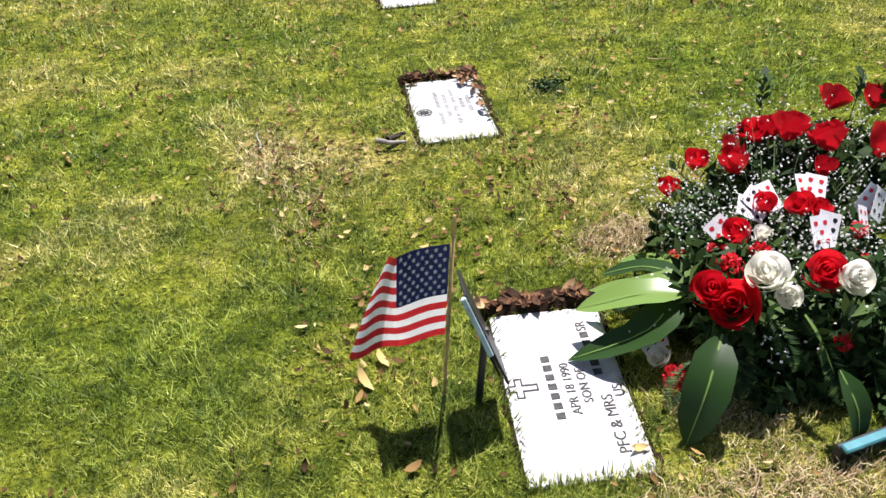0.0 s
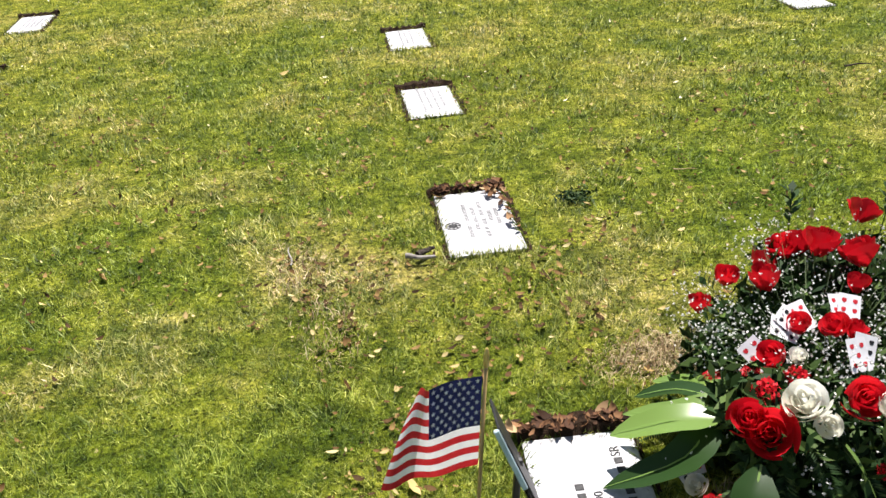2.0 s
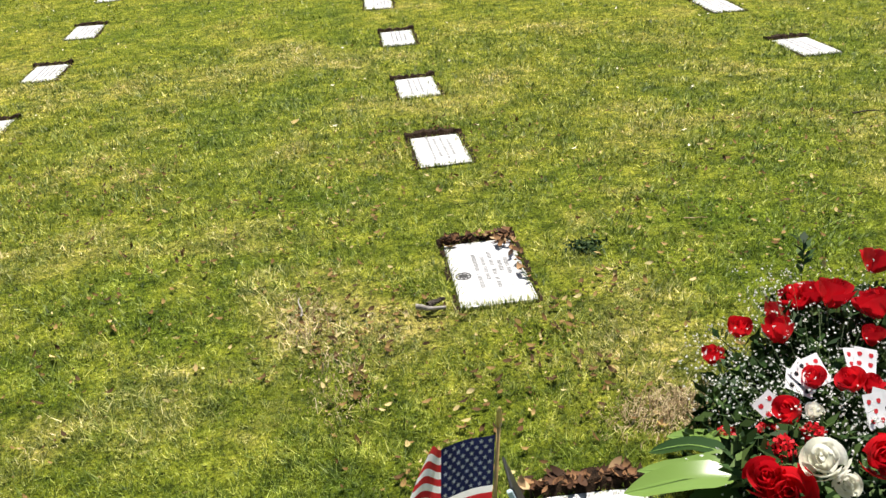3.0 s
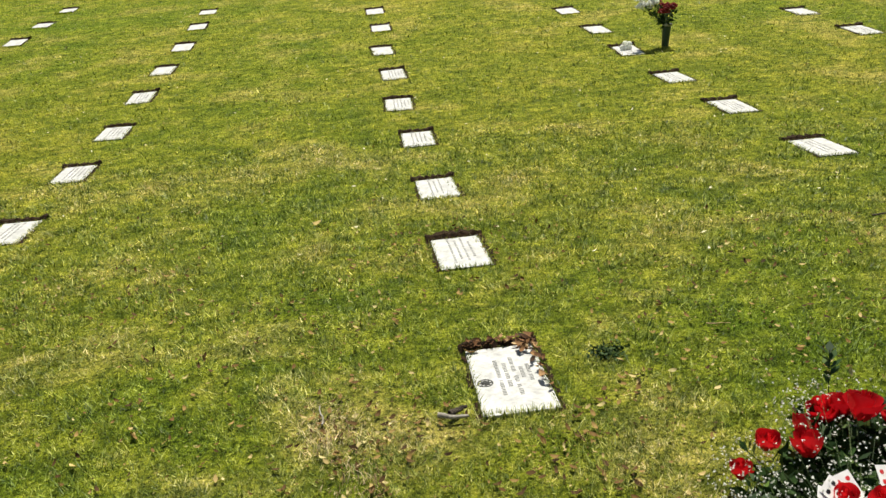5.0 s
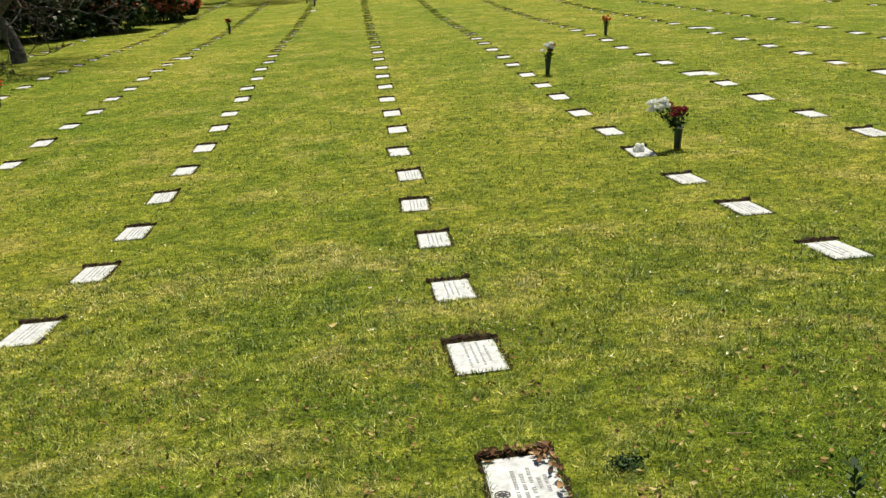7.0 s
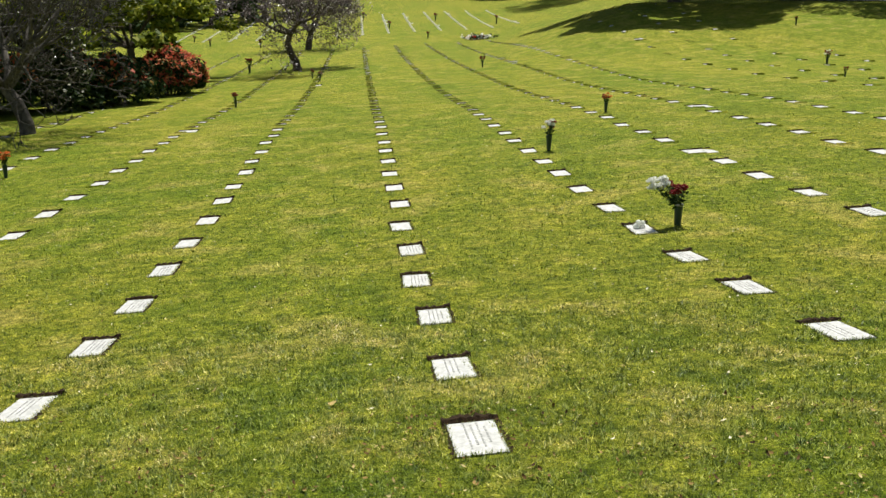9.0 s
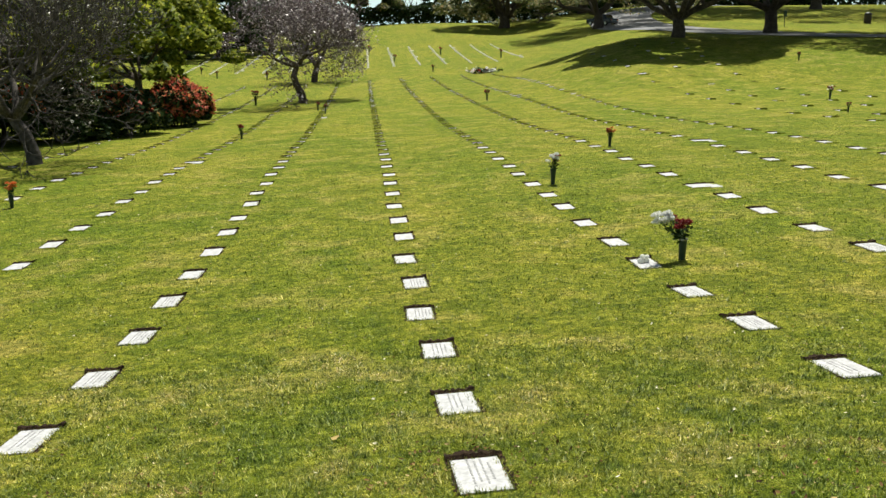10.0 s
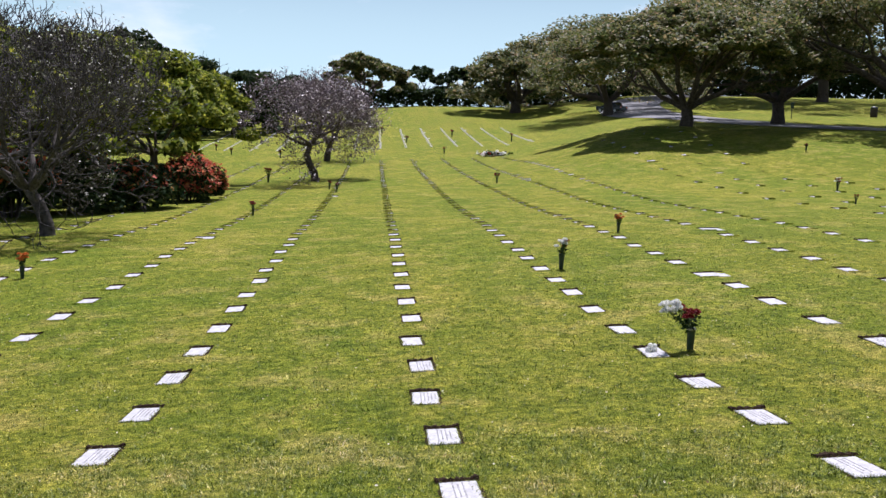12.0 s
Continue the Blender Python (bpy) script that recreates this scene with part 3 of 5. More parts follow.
def bare_tree(at, trunk, forks, seed, depth, first, radius, spread, mat, bark, leaf_mat, leaves, leaf, label, lift=0.05, bend=0.2, shrink=0.8, flat=0.55):
    """A low tree, almost leafless: a leaning trunk, twisting limbs and a dense mesh of twigs."""
    rnd, rng = random.Random(seed), np.random.default_rng(seed)
    g = thing("tree", at, 0.0, label, "tree", "bare twisted trees")
    segs, twigs, tips = [], [], []
    p, r = Vector((0, 0, -0.3)), radius * 1.25
    for q in trunk:
        q = Vector(q)
        segs.append((p.copy(), q, r, r * 0.88))
        p, r = q, r * 0.88
    main = []
    for i in range(forks):
        t = math.tau * i / forks + rnd.uniform(-0.35, 0.35)
        grow(rnd, p, (math.cos(t) * (1 - flat * 0.2), math.sin(t) * (1 - flat * 0.2), flat), first, r * 0.72, depth, spread, main, tips, bend, lift, shrink, 0.64, (2, 3))
    cut = radius * 0.16
    segs += [s for s in main if s[2] >= cut]
    twigs = [s for s in main if s[2] < cut]
    v, f = tubes(segs, 8)
    part("trunk", np_mesh("trunk", v, f, bark, True), None, g, "leaning dark trunk with twisting limbs")
    v, f = tubes([(a, b, max(ra, 0.012), max(rb, 0.009)) for a, b, ra, rb in twigs], 3)
    part("branchwork", np_mesh("branchwork", v, f, mat), None, g, "dense bare grey twigs")
    ends = np.array([tuple(tips[i % len(tips)][0]) for i in range(leaves)])
    v, f = leaf_quads(rng, ends + rng.normal(0, 0.16, ends.shape), leaf)
    part("sparse_foliage", np_mesh("sparse_foliage", v, f, leaf_mat), None, g, "few small pale leaves")
    return g


bare_tree((-10.55, 28.0, ground_z(-10.55, 28.0)), ((-0.05, 0, 0.35), (-0.25, 0, 0.95), (-0.55, 0.1, 1.35)), 7, 71, 7, 1.62, 0.21, 0.6, PALE_TWIG, GREY_BARK, SILVER_LEAF, 2600, 0.05,
          "nearly leafless grey tree with a leaning trunk and dense twigs", 0.085, 0.2, 0.80, 0.7)
bare_tree((-4.32, 59.9, ground_z(-4.32, 59.9)), ((-0.12, 0, 0.55), (-0.45, 0, 1.15), (-0.62, 0.1, 1.75), (-0.40, 0.1, 2.35)), 6, 82, 7, 1.52, 0.23, 0.66, PLUM_TWIG, BARK, DULL_LEAF, 9000, 0.09,
          "small leafless tree with twisted dark trunk and purplish twigs", 0.012, 0.24, 0.80, 0.36)
bare_tree((-5.0, 86.0, ground_z(-5.0, 86.0)), ((0.1, 0, 0.7), (0.3, 0, 1.4)), 5, 93, 6, 1.8, 0.26, 0.55, PLUM_TWIG, BARK, DULL_LEAF, 4200, 0.12,
          "leafless tree with purplish twigs standing farther down the lawn", 0.06, 0.2, 0.80, 0.9)
bare_tree((-15.5, 31.5, ground_z(-15.5, 31.5)), ((0.0, 0, 0.6), (0.2, 0, 1.3)), 5, 74, 6, 1.8, 0.22, 0.55, PALE_TWIG, GREY_BARK, SILVER_LEAF, 1500, 0.07,
          "nearly leafless grey tree in front of the dark hedge", 0.06, 0.2, 0.80, 0.8)

# low dark hedge on the crest
v, f = leaf_quads(np.random.default_rng(3), np.stack([np.random.default_rng(4).uniform(-46, 26, 9000), np.random.default_rng(5).uniform(168, 171, 9000), np.random.default_rng(6).uniform(0, 1, 9000) ** 0.7 * 3.1], 1), 0.5)
v[:, 2] += ground_np(v[:, 0], v[:, 1])
tagged(new("crest_hedge", np_mesh("crest_hedge", v, f, DEEP_LEAF)), "long low dark hedge along the crest of the lawn", "hedge", kind="stuff")

hr = np.random.default_rng(14)
ha, hd = np.radians(hr.uniform(9, 36, 26000)), hr.uniform(196, 206, 26000)
top = 5.5 + 2.0 * np.sin(ha * 40) + 1.2 * np.sin(ha * 93 + 1)
v, f = leaf_quads(hr, np.stack([hd * np.sin(ha), hd * np.cos(ha), hr.uniform(0, 1, 26000) ** 0.8 * top], 1), 0.55)
v[:, 2] += ground_np(v[:, 0], v[:, 1])
tagged(new("far_thicket", np_mesh("far_thicket", v, f, DEEP_LEAF)), "dark distant thicket closing the view behind the shade trees", "thicket", kind="stuff")

# ---- the drive, with a parked car, a sign post and a bin ----
centre_line = [(95, 66), (72, 70), (55, 75), (45, 82), (39, 95), (36, 110), (36, 126), (40, 142), (50, 158), (70, 176), (110, 200)]


def along(points, n):
    out = []
    for i in range(len(points) - 1):
        p = [Vector(points[max(0, min(len(points) - 1, i + k))]) for k in (-1, 0, 1, 2)]
        for s in np.arange(n) / n:
            out.append(0.5 * ((2 * p[1]) + (p[2] - p[0]) * s + (2 * p[0] - 5 * p[1] + 4 * p[2] - p[3]) * s * s + (3 * p[1] - p[0] - 3 * p[2] + p[3]) * s ** 3))
    return out + [Vector(points[-1])]


line = along(centre_line, 12)
vs, fs = [], []
for i, p in enumerate(line):
    d = (line[min(i + 1, len(line) - 1)] - line[max(i - 1, 0)]).normalized()
    side = Vector((-d.y, d.x))
    for k in range(9):
        q = p + side * (k / 8 - 0.5) * 9.0
        vs.append((q.x, q.y, ground_z(q.x, q.y) + 0.06))
    if i:
        fs += [[(i - 1) * 9 + k, (i - 1) * 9 + k + 1, i * 9 + k + 1, i * 9 + k] for k in range(8)]
tagged(new("road", np_mesh("road", vs, fs, ASPHALT, True)), "grey asphalt drive curving under the shade trees", "road", kind="structure")

CAR_PAINT = mottled("dark_car_paint", (0.02, 0.024, 0.032), (0.03, 0.034, 0.042), 2, 0.25, 0.6, 0.0, 0.001)
GLASS = mottled("dark_glass", (0.01, 0.012, 0.014), (0.02, 0.022, 0.024), 2, 0.06, 0.9, 0.0, 0.001)
RUBBER = mottled("black_rubber", (0.012, 0.012, 0.012), (0.03, 0.03, 0.03), 10, 0.85, 0.2, 0.2, 0.002)
STEEL = mottled("worn_steel", (0.35, 0.35, 0.35), (0.55, 0.55, 0.55), 20, 0.35, 0.5, 0.1, 0.001, 0.9)
BLACK = mottled("black_plastic", (0.012, 0.012, 0.014), (0.03, 0.03, 0.032), 30, 0.45, 0.4, 0.2, 0.001)
GREEN_PAINT = mottled("dark_green_paint", (0.010, 0.028, 0.018), (0.022, 0.05, 0.032), 20, 0.45, 0.4, 0.15, 0.001)


def box_bm(w, d, h, at=(0, 0, 0), cut=0.0, seg=2, m=None):
    bm = bmesh.new()
    bmesh.ops.create_cube(bm, size=1.0, matrix=(m or Matrix()) @ Matrix.Translation(at) @ Matrix.Diagonal((w, d, h, 1)))
    if cut:
        bmesh.ops.bevel(bm, geom=list(bm.edges), offset=cut, segments=seg, profile=0.6, affect="EDGES")
    return bm


def lathe_bm(profile, n=16, m=None):
    """A turned shape from radius and height pairs."""
    bm = bmesh.new()
    rings = [[bm.verts.new((r * math.cos(math.tau * i / n), r * math.sin(math.tau * i / n), z)) for i in range(n)] for r, z in profile]
    for a, b2 in zip(rings, rings[1:]):
        for i in range(n):
            bm.faces.new((a[i], a[(i + 1) % n], b2[(i + 1) % n], b2[i]))
    bm.faces.new(rings[0][::-1])
    bm.faces.new(rings[-1])
    if m is not None:
        bm.transform(m)
    return bm


def parked_car(x, y, turn):
    g = thing("car", (x, y, ground_z(x, y) + 0.07), turn, "dark parked car on the drive under the trees", "car")
    bm = box_bm(1.8, 4.4, 0.62, (0, 0, 0.62), 0.14, 3)
    part("body", bm, CAR_PAINT, g, smooth=True)
    bm = box_bm(1.62, 2.5, 0.62, (0, -0.2, 1.2), 0.10, 3)
    for v in bm.verts:
        if v.co.z > 1.25:
            v.co.x *= 0.82
            v.co.y = -0.2 + (v.co.y + 0.2) * 0.72
    part("cabin", bm, CAR_PAINT, g, smooth=True)
    part("windscreen", box_bm(1.32, 0.03, 0.42, (0, 0, 0), 0.01, 1, pose(0, 0.90, 1.22, 32)), GLASS, g)
    part("rear_window", box_bm(1.32, 0.03, 0.40, (0, 0, 0), 0.01, 1, pose(0, -1.30, 1.22, -32)), GLASS, g)
    for s in (-1, 1):
        part("side_window", box_bm(0.03, 1.7, 0.36, (0, 0, 0), 0.01, 1, pose(s * 0.775, -0.2, 1.22, 0, -s * 13, 0)), GLASS, g)
        for yy in (-1.35, 1.4):
            w = part("wheel", lathe_bm([(0.20, -0.1), (0.30, -0.1), (0.33, -0.06), (0.33, 0.06), (0.30, 0.1), (0.20, 0.1)], 20, pose(s * 0.82, yy, 0.33, 0, 90, 0)), RUBBER, g, smooth=True)
            part("rim", lathe_bm([(0.05, -0.105), (0.21, -0.108), (0.21, 0.108), (0.05, 0.105)], 14, pose(s * 0.82, yy, 0.33, 0, 90, 0)), STEEL, w)
        part("headlight", box_bm(0.34, 0.05, 0.14, (s * 0.62, 2.19, 0.72), 0.02), STEEL, g)
        part("tail_light", box_bm(0.26, 0.05, 0.16, (s * 0.66, -2.19, 0.78), 0.02), RED_BRACT, g)
    return g


parked_car(33.2, 128.5, 35)
g = thing("sign_post", (50.3, 108.0, ground_z(50.3, 108.0)), 0, "small dark sign on a thin post beside the drive", "sign")
part("post", lathe_bm([(0.05, -0.2), (0.05, 1.9)], 10), BLACK, g)
part("panel", box_bm(0.42, 0.05, 0.75, (0, -0.06, 1.6), 0.02), GREEN_PAINT, g)
g = thing("litter_bin", (63.0, 112.0, ground_z(63.0, 112.0)), 0, "brown drum litter bin standing on the lawn by the drive", "bin")
part("drum", lathe_bm([(0.40, 0), (0.44, 0.1), (0.44, 1.0), (0.40, 1.08)], 18), BARK, g, smooth=True)
part("lid", lathe_bm([(0.47, 1.08), (0.47, 1.16), (0.30, 1.34), (0.12, 1.38)], 18), BLACK, g, smooth=True)

# ---- the two nearest markers, with what can be read on them ----
def text_mesh(words, size, depth=0.001):
    cu = bpy.data.curves.new("words", "FONT")
    cu.body, cu.size, cu.extrude, cu.resolution_u = words, size, depth, 3
    ob = bpy.data.objects.new("words", cu)
    me = bpy.data.meshes.new_from_object(ob)
    me.transform(Matrix.Rotation(radians(90), 4, "Z"))
    bpy.data.objects.remove(ob)
    bpy.data.curves.remove(cu)
    me.materials.append(INK)
    return me


def lay(name, mesh, parent, x, y, z, label=""):
    ob = part(name, mesh, None, parent, label)
    ob.matrix_basis = pose(x, y, z)
    return ob


def bar(x, y0, y1, size, pitch=0.0305):
    """A word that stays unread: one upright bar for each letter."""
    bm = bmesh.new()
    y = y0
    while y < y1 - 0.008:
        bmesh.ops.create_cube(bm, size=1.0, matrix=Matrix.Translation((x, y + pitch * 0.36, TOP)) @ Matrix.Diagonal((size, pitch * 0.62, 0.002, 1)))
        y += pitch
    return bm


own = new("grave_marker")
own.matrix_basis = slope_pose(0.014, -0.012, -2.6)
tagged(own, "pale granite grave marker with cross and dark lettering, flush in grass", "grave marker", "rows of flush grave markers")
part("stone", finish("stone", slab_bm(0.275, 0.545, seed=21), MARBLE), None, own)
part("earth_rim", finish("earth_rim", rim_bm(0.275, 0.545, 0.06, 0.012, seed=22), SOIL), None, own, "bare earth with dead leaves")
part("edge_grass", edge_grass(0.275, 0.545, 800, 71), None, own, "grass leaning over the stone's edges")["kind"] = "stuff"
TOP = 0.0108
for i, (x, runs) in enumerate(((0.117, ((0.175, 0.385),)), (0.230, ((0.300, 0.35),)), (0.228, ((0.40, 0.445),)))):
    for a, z in runs:
        part("lettering", bar(x - 0.009, a, z, 0.020), INK, own, "dark line of cut lettering")
for words, x, y, size in (("APR 18 1990", 0.157, 0.185, 0.031), ("SON OF", 0.190, 0.217, 0.031), ("PFC & MRS", 0.234, 0.062, 0.037), ("US", 0.264, 0.226, 0.034), ("SR", 0.229, 0.456, 0.034)):
    lay("lettering", text_mesh(words, size), own, x, y, TOP)
# an outlined cross, lying on its side as the words do
cross = bmesh.new()
pts = [(0.008, 0.273), (0.024, 0.273), (0.024, 0.252), (0.040, 0.252), (0.040, 0.273), (0.074, 0.273), (0.074, 0.291), (0.040, 0.291), (0.040, 0.312), (0.024, 0.312), (0.024, 0.291), (0.008, 0.291)]
for (ax, ay), (bx, by) in zip(pts, pts[1:] + pts[:1]):
    d = Vector((bx - ax, by - ay, 0))
    m = Matrix.Translation(((ax + bx) / 2, (ay + by) / 2, TOP)) @ Matrix.Rotation(math.atan2(d.y, d.x), 4, "Z") @ Matrix.Diagonal((d.length + 0.003, 0.0035, 0.002, 1))
    bmesh.ops.create_cube(cross, size=1.0, matrix=m)
part("cross_emblem", cross, INK, own, "outlined dark cross")

second = new("grave_marker")
second.matrix_basis = slope_pose(0.004, 1.497, -0.4)
tagged(second, "pale granite grave marker with wheel emblem and weathered lettering", "grave marker", "rows of flush grave markers")
part("stone", finish("stone", slab_bm(0.268, 0.52, seed=31), MARBLE), None, second)
part("earth_rim", finish("earth_rim", rim_bm(0.268, 0.52, 0.055, 0.02, seed=32), SOIL), None, second, "bare earth with dead leaves")
part("edge_grass", edge_grass(0.268, 0.52, 600, 72), None, second, "grass leaning over the stone's edges")["kind"] = "stuff"
for x, y0, y1 in ((0.098, 0.13, 0.22), (0.098, 0.235, 0.245), (0.098, 0.26, 0.40), (0.128, 0.19, 0.23), (0.128, 0.25, 0.29), (0.128, 0.305, 0.37), (0.158, 0.12, 0.16), (0.158, 0.18, 0.20), (0.158, 0.22, 0.27), (0.158, 0.30, 0.34), (0.158, 0.36, 0.42), (0.186, 0.25, 0.33), (0.212, 0.22, 0.26), (0.212, 0.28, 0.35)):
    bm = bmesh.new()
    y = y0
    while y < y1:
        bmesh.ops.create_cube(bm, size=1.0, matrix=Matrix.Translation((x, y + 0.004, TOP)) @ Matrix.Diagonal((0.015, 0.0055, 0.002, 1)))
        y += 0.0125
    part("lettering", bm, FAINT, second, "weathered grey word")
wheel = bmesh.new()
for r, n in ((0.027, 20), (0.014, 12)):
    for i in range(n):
        t = math.tau * (i + 0.5) / n
        m = Matrix.Translation((0.040 + r * math.cos(t), 0.235 + r * math.sin(t), TOP)) @ Matrix.Rotation(t + math.pi / 2, 4, "Z") @ Matrix.Diagonal((math.tau * r / n * 1.1, 0.0042, 0.002, 1))
        bmesh.ops.create_cube(wheel, size=1.0, matrix=m)
for i in range(8):
    t = math.tau * i / 8
    m = Matrix.Translation((0.040 + 0.014 * math.cos(t), 0.235 + 0.014 * math.sin(t), TOP + 0.0004)) @ Matrix.Rotation(t, 4, "Z") @ Matrix.Diagonal((0.026, 0.004, 0.002, 1))
    bmesh.ops.create_cube(wheel, size=1.0, matrix=m)
part("wheel_emblem", wheel, INK, second, "dark eight-spoked wheel emblem")


# ---- hand flag on a stick ----
def cloth(name, colour, colour2):
    m, nt, b = material(name, 0.75, 0.0, 0.2)
    co = nt.nodes.new("ShaderNodeTexCoord").outputs["Object"]
    c = ramp(nt, noise_at(nt, 60, 4, co), (0.3, colour), (0.7, colour2))
    nt.links.new(c, b.inputs["Base Color"])
    bump(nt, b, noise_at(nt, 900, 2, co), 0.25, 0.0005)
    t = nt.nodes.new("ShaderNodeBsdfTranslucent")
    nt.links.new(c, t.inputs["Color"])
    mx = nt.nodes.new("ShaderNodeMixShader")
    mx.inputs[0].default_value = 0.42
    nt.links.new(b.outputs[0], mx.inputs[1])
    nt.links.new(t.outputs[0], mx.inputs[2])
    nt.links.new(mx.outputs[0], nt.nodes["Material Output"].inputs[0])
    return m


RED_CLOTH = cloth("red_cloth", (0.42, 0.018, 0.022), (0.55, 0.03, 0.035))
WHITE_CLOTH = cloth("white_cloth", (0.74, 0.74, 0.76), (0.84, 0.84, 0.85))
BLUE_CLOTH = cloth("navy_cloth", (0.008, 0.010, 0.040), (0.014, 0.018, 0.065))
WOOD = mottled("varnished_dowel", (0.30, 0.19, 0.07), (0.48, 0.33, 0.14), 30, 0.45, 0.4, 0.2, 0.001)
GOLD = mottled("gilt_tip", (0.40, 0.28, 0.08), (0.55, 0.40, 0.14), 30, 0.35, 0.5, 0.1, 0.001)
PX, PY = -0.111, 0.290
PZ = ground_z(PX, PY)
flag = thing("flag", (PX, PY, PZ), 0, "small striped cloth flag on a wooden stick in the grass", "flag")
part("stick", lathe_bm([(0.0035, -0.08), (0.0042, 0.0), (0.0042, 0.47)], 10), WOOD, flag, "thin wooden stick", True)
part("stick_tip", lathe_bm([(0.0045, 0.47), (0.0062, 0.475), (0.0058, 0.50), (0.0035, 0.515), (0.001, 0.519)], 10), GOLD, flag, "gilt stick tip", True)


def on_flag(s, t, out=0.0):
    """A point of the rippling cloth: s along the fly, t down the hoist."""
    u = max(0.0, (s - 0.4) / 0.6)
    x = -0.006 - 0.268 * min(s, 0.4) - u * (0.010 + 0.090 * t ** 0.8)
    y = 0.010 * math.sin(10 * s + 1.8 * t) * min(1, s * 2.5) + u ** 1.15 * (0.085 * (1 - t) + 0.018)
    z = 0.448 - 0.05 * min(s, 0.4) - 0.250 * t - u ** 1.25 * (0.112 - 0.070 * t) - 0.012 * math.sin(math.pi * u) * t
    return Vector((x, y - out, z))


def cloth_bm(s0, s1, t0, t1, n, m=2, out=0.0):
    bm = bmesh.new()
    g = [[bm.verts.new(on_flag(s0 + (s1 - s0) * i / n, t0 + (t1 - t0) * j / m, out)) for j in range(m + 1)] for i in range(n + 1)]
    for i in range(n):
        for j in range(m):
            bm.faces.new((g[i][j], g[i + 1][j], g[i + 1][j + 1], g[i][j + 1]))
    return bm


for k in range(13):
    part("stripe", cloth_bm(0.40 if k < 7 else 0.0, 1.0, k / 13, (k + 1) / 13, 26), RED_CLOTH if k % 2 == 0 else WHITE_CLOTH, flag, "red stripe" if k % 2 == 0 else "white stripe", True)
part("canton", cloth_bm(0.0, 0.40, 0.0, 7 / 13, 14, 10), BLUE_CLOTH, flag, "navy blue canton", True)
for row in range(9):
    for col in range(6 if row % 2 == 0 else 5):
        cs = 0.40 * ((col + 0.5) / 6 + (0 if row % 2 == 0 else 1 / 12))
        ct = 7 / 13 * (row + 0.75) / 9.5
        for side in (0.0012, -0.0012):
            bm = bmesh.new()
            ring = [bm.verts.new(on_flag(cs + (0.0205 if i % 2 == 0 else 0.0085) * math.sin(math.tau * i / 10), ct - (0.031 if i % 2 == 0 else 0.013) * math.cos(math.tau * i / 10), side)) for i in range(10)]
            mid = bm.verts.new(on_flag(cs, ct, side))
            for i in range(10):
                bm.faces.new((mid, ring[i], ring[(i + 1) % 10]))
            part("star", bm, WHITE_CLOTH, flag)

# ---- small temporary grave signs: a dark stake and a thin framed plate ----
PALE_FRAME = mottled("pale_blue_metal", (0.28, 0.40, 0.45), (0.45, 0.56, 0.60), 40, 0.4, 0.5, 0.1, 0.001)
TEAL = mottled("teal_paint", (0.04, 0.19, 0.22), (0.07, 0.26, 0.30), 30, 0.45, 0.4, 0.1, 0.001)
gs = thing("grave_sign", (-0.034, 0.269, ground_z(-0.034, 0.269)), 0, "small dark sign plate on a black stake beside the marker", "sign")
part("stake", box_bm(0.016, 0.012, 0.30, (0, 0, 0.07), 0.003), BLACK, gs)
eye0, mid = Vector((-0.387, -1.087, 2.674)), Vector((-0.042, 0.275, 1.326))
along_plate = Vector((0.091, -0.063, -0.199)).normalized()
depth_dir = (mid - eye0).normalized()
depth_dir = (depth_dir - along_plate * depth_dir.dot(along_plate) + along_plate.cross(depth_dir) * 0.08).normalized()
face = along_plate.cross(depth_dir).normalized()
plate_turn = Matrix((along_plate, depth_dir, face)).transposed().to_4x4()
off = Matrix.Translation(mid - Vector((-0.034, 0.269, ground_z(-0.034, 0.269)))) @ plate_turn
part("plate", box_bm(0.235, 0.13, 0.006, (0, 0, 0.004), 0.002, 1, off), BLACK, gs)
part("frame", box_bm(0.150, 0.012, 0.012, (-0.040, -0.066, -0.002), 0.002, 1, off), PALE_FRAME, gs, "pale blue metal frame edge")
part("backing", box_bm(0.150, 0.12, 0.004, (0.02, 0.0, -0.006), 0.002, 1, off), BLACK, gs)
gt = thing("grave_sign", (0.70, -0.05, ground_z(0.70, -0.05)), 14, "teal-framed sign plate lying low in the grass beside the flowers", "sign")
part("stake", box_bm(0.016, 0.012, 0.16, (0.10, 0.03, -0.02), 0.003), BLACK, gt)
part("frame", box_bm(0.20, 0.022, 0.012, (0.045, 0, 0.050), 0.003, 1), TEAL, gt, "teal painted frame edge")
part("plate", box_bm(0.20, 0.02, 0.045, (0.045, 0.012, 0.022), 0.003, 1), BLACK, gt)

# ---- the funeral flower spray ----
def petal_stuff(name, stops, through_light=0.25):
    m = leafy(name, stops, 0.5, 0.3, through_light)
    return m


ROSE_RED = petal_stuff("red_petal", ((0.0, (0.36, 0.004, 0.010)), (0.5, (0.60, 0.009, 0.018)), (1.0, (0.74, 0.022, 0.030))), 0.36)
ROSE_WHITE = petal_stuff("white_petal", ((0.0, (0.70, 0.68, 0.56)), (0.5, (0.80, 0.79, 0.70)), (1.0, (0.86, 0.86, 0.82))), 0.42)
CARN_RED = petal_stuff("carnation_petal", ((0.0, (0.42, 0.006, 0.012)), (0.5, (0.62, 0.012, 0.020)), (1.0, (0.78, 0.04, 0.05))))
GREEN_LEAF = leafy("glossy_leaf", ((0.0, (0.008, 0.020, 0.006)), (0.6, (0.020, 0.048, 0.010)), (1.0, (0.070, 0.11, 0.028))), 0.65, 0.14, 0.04)
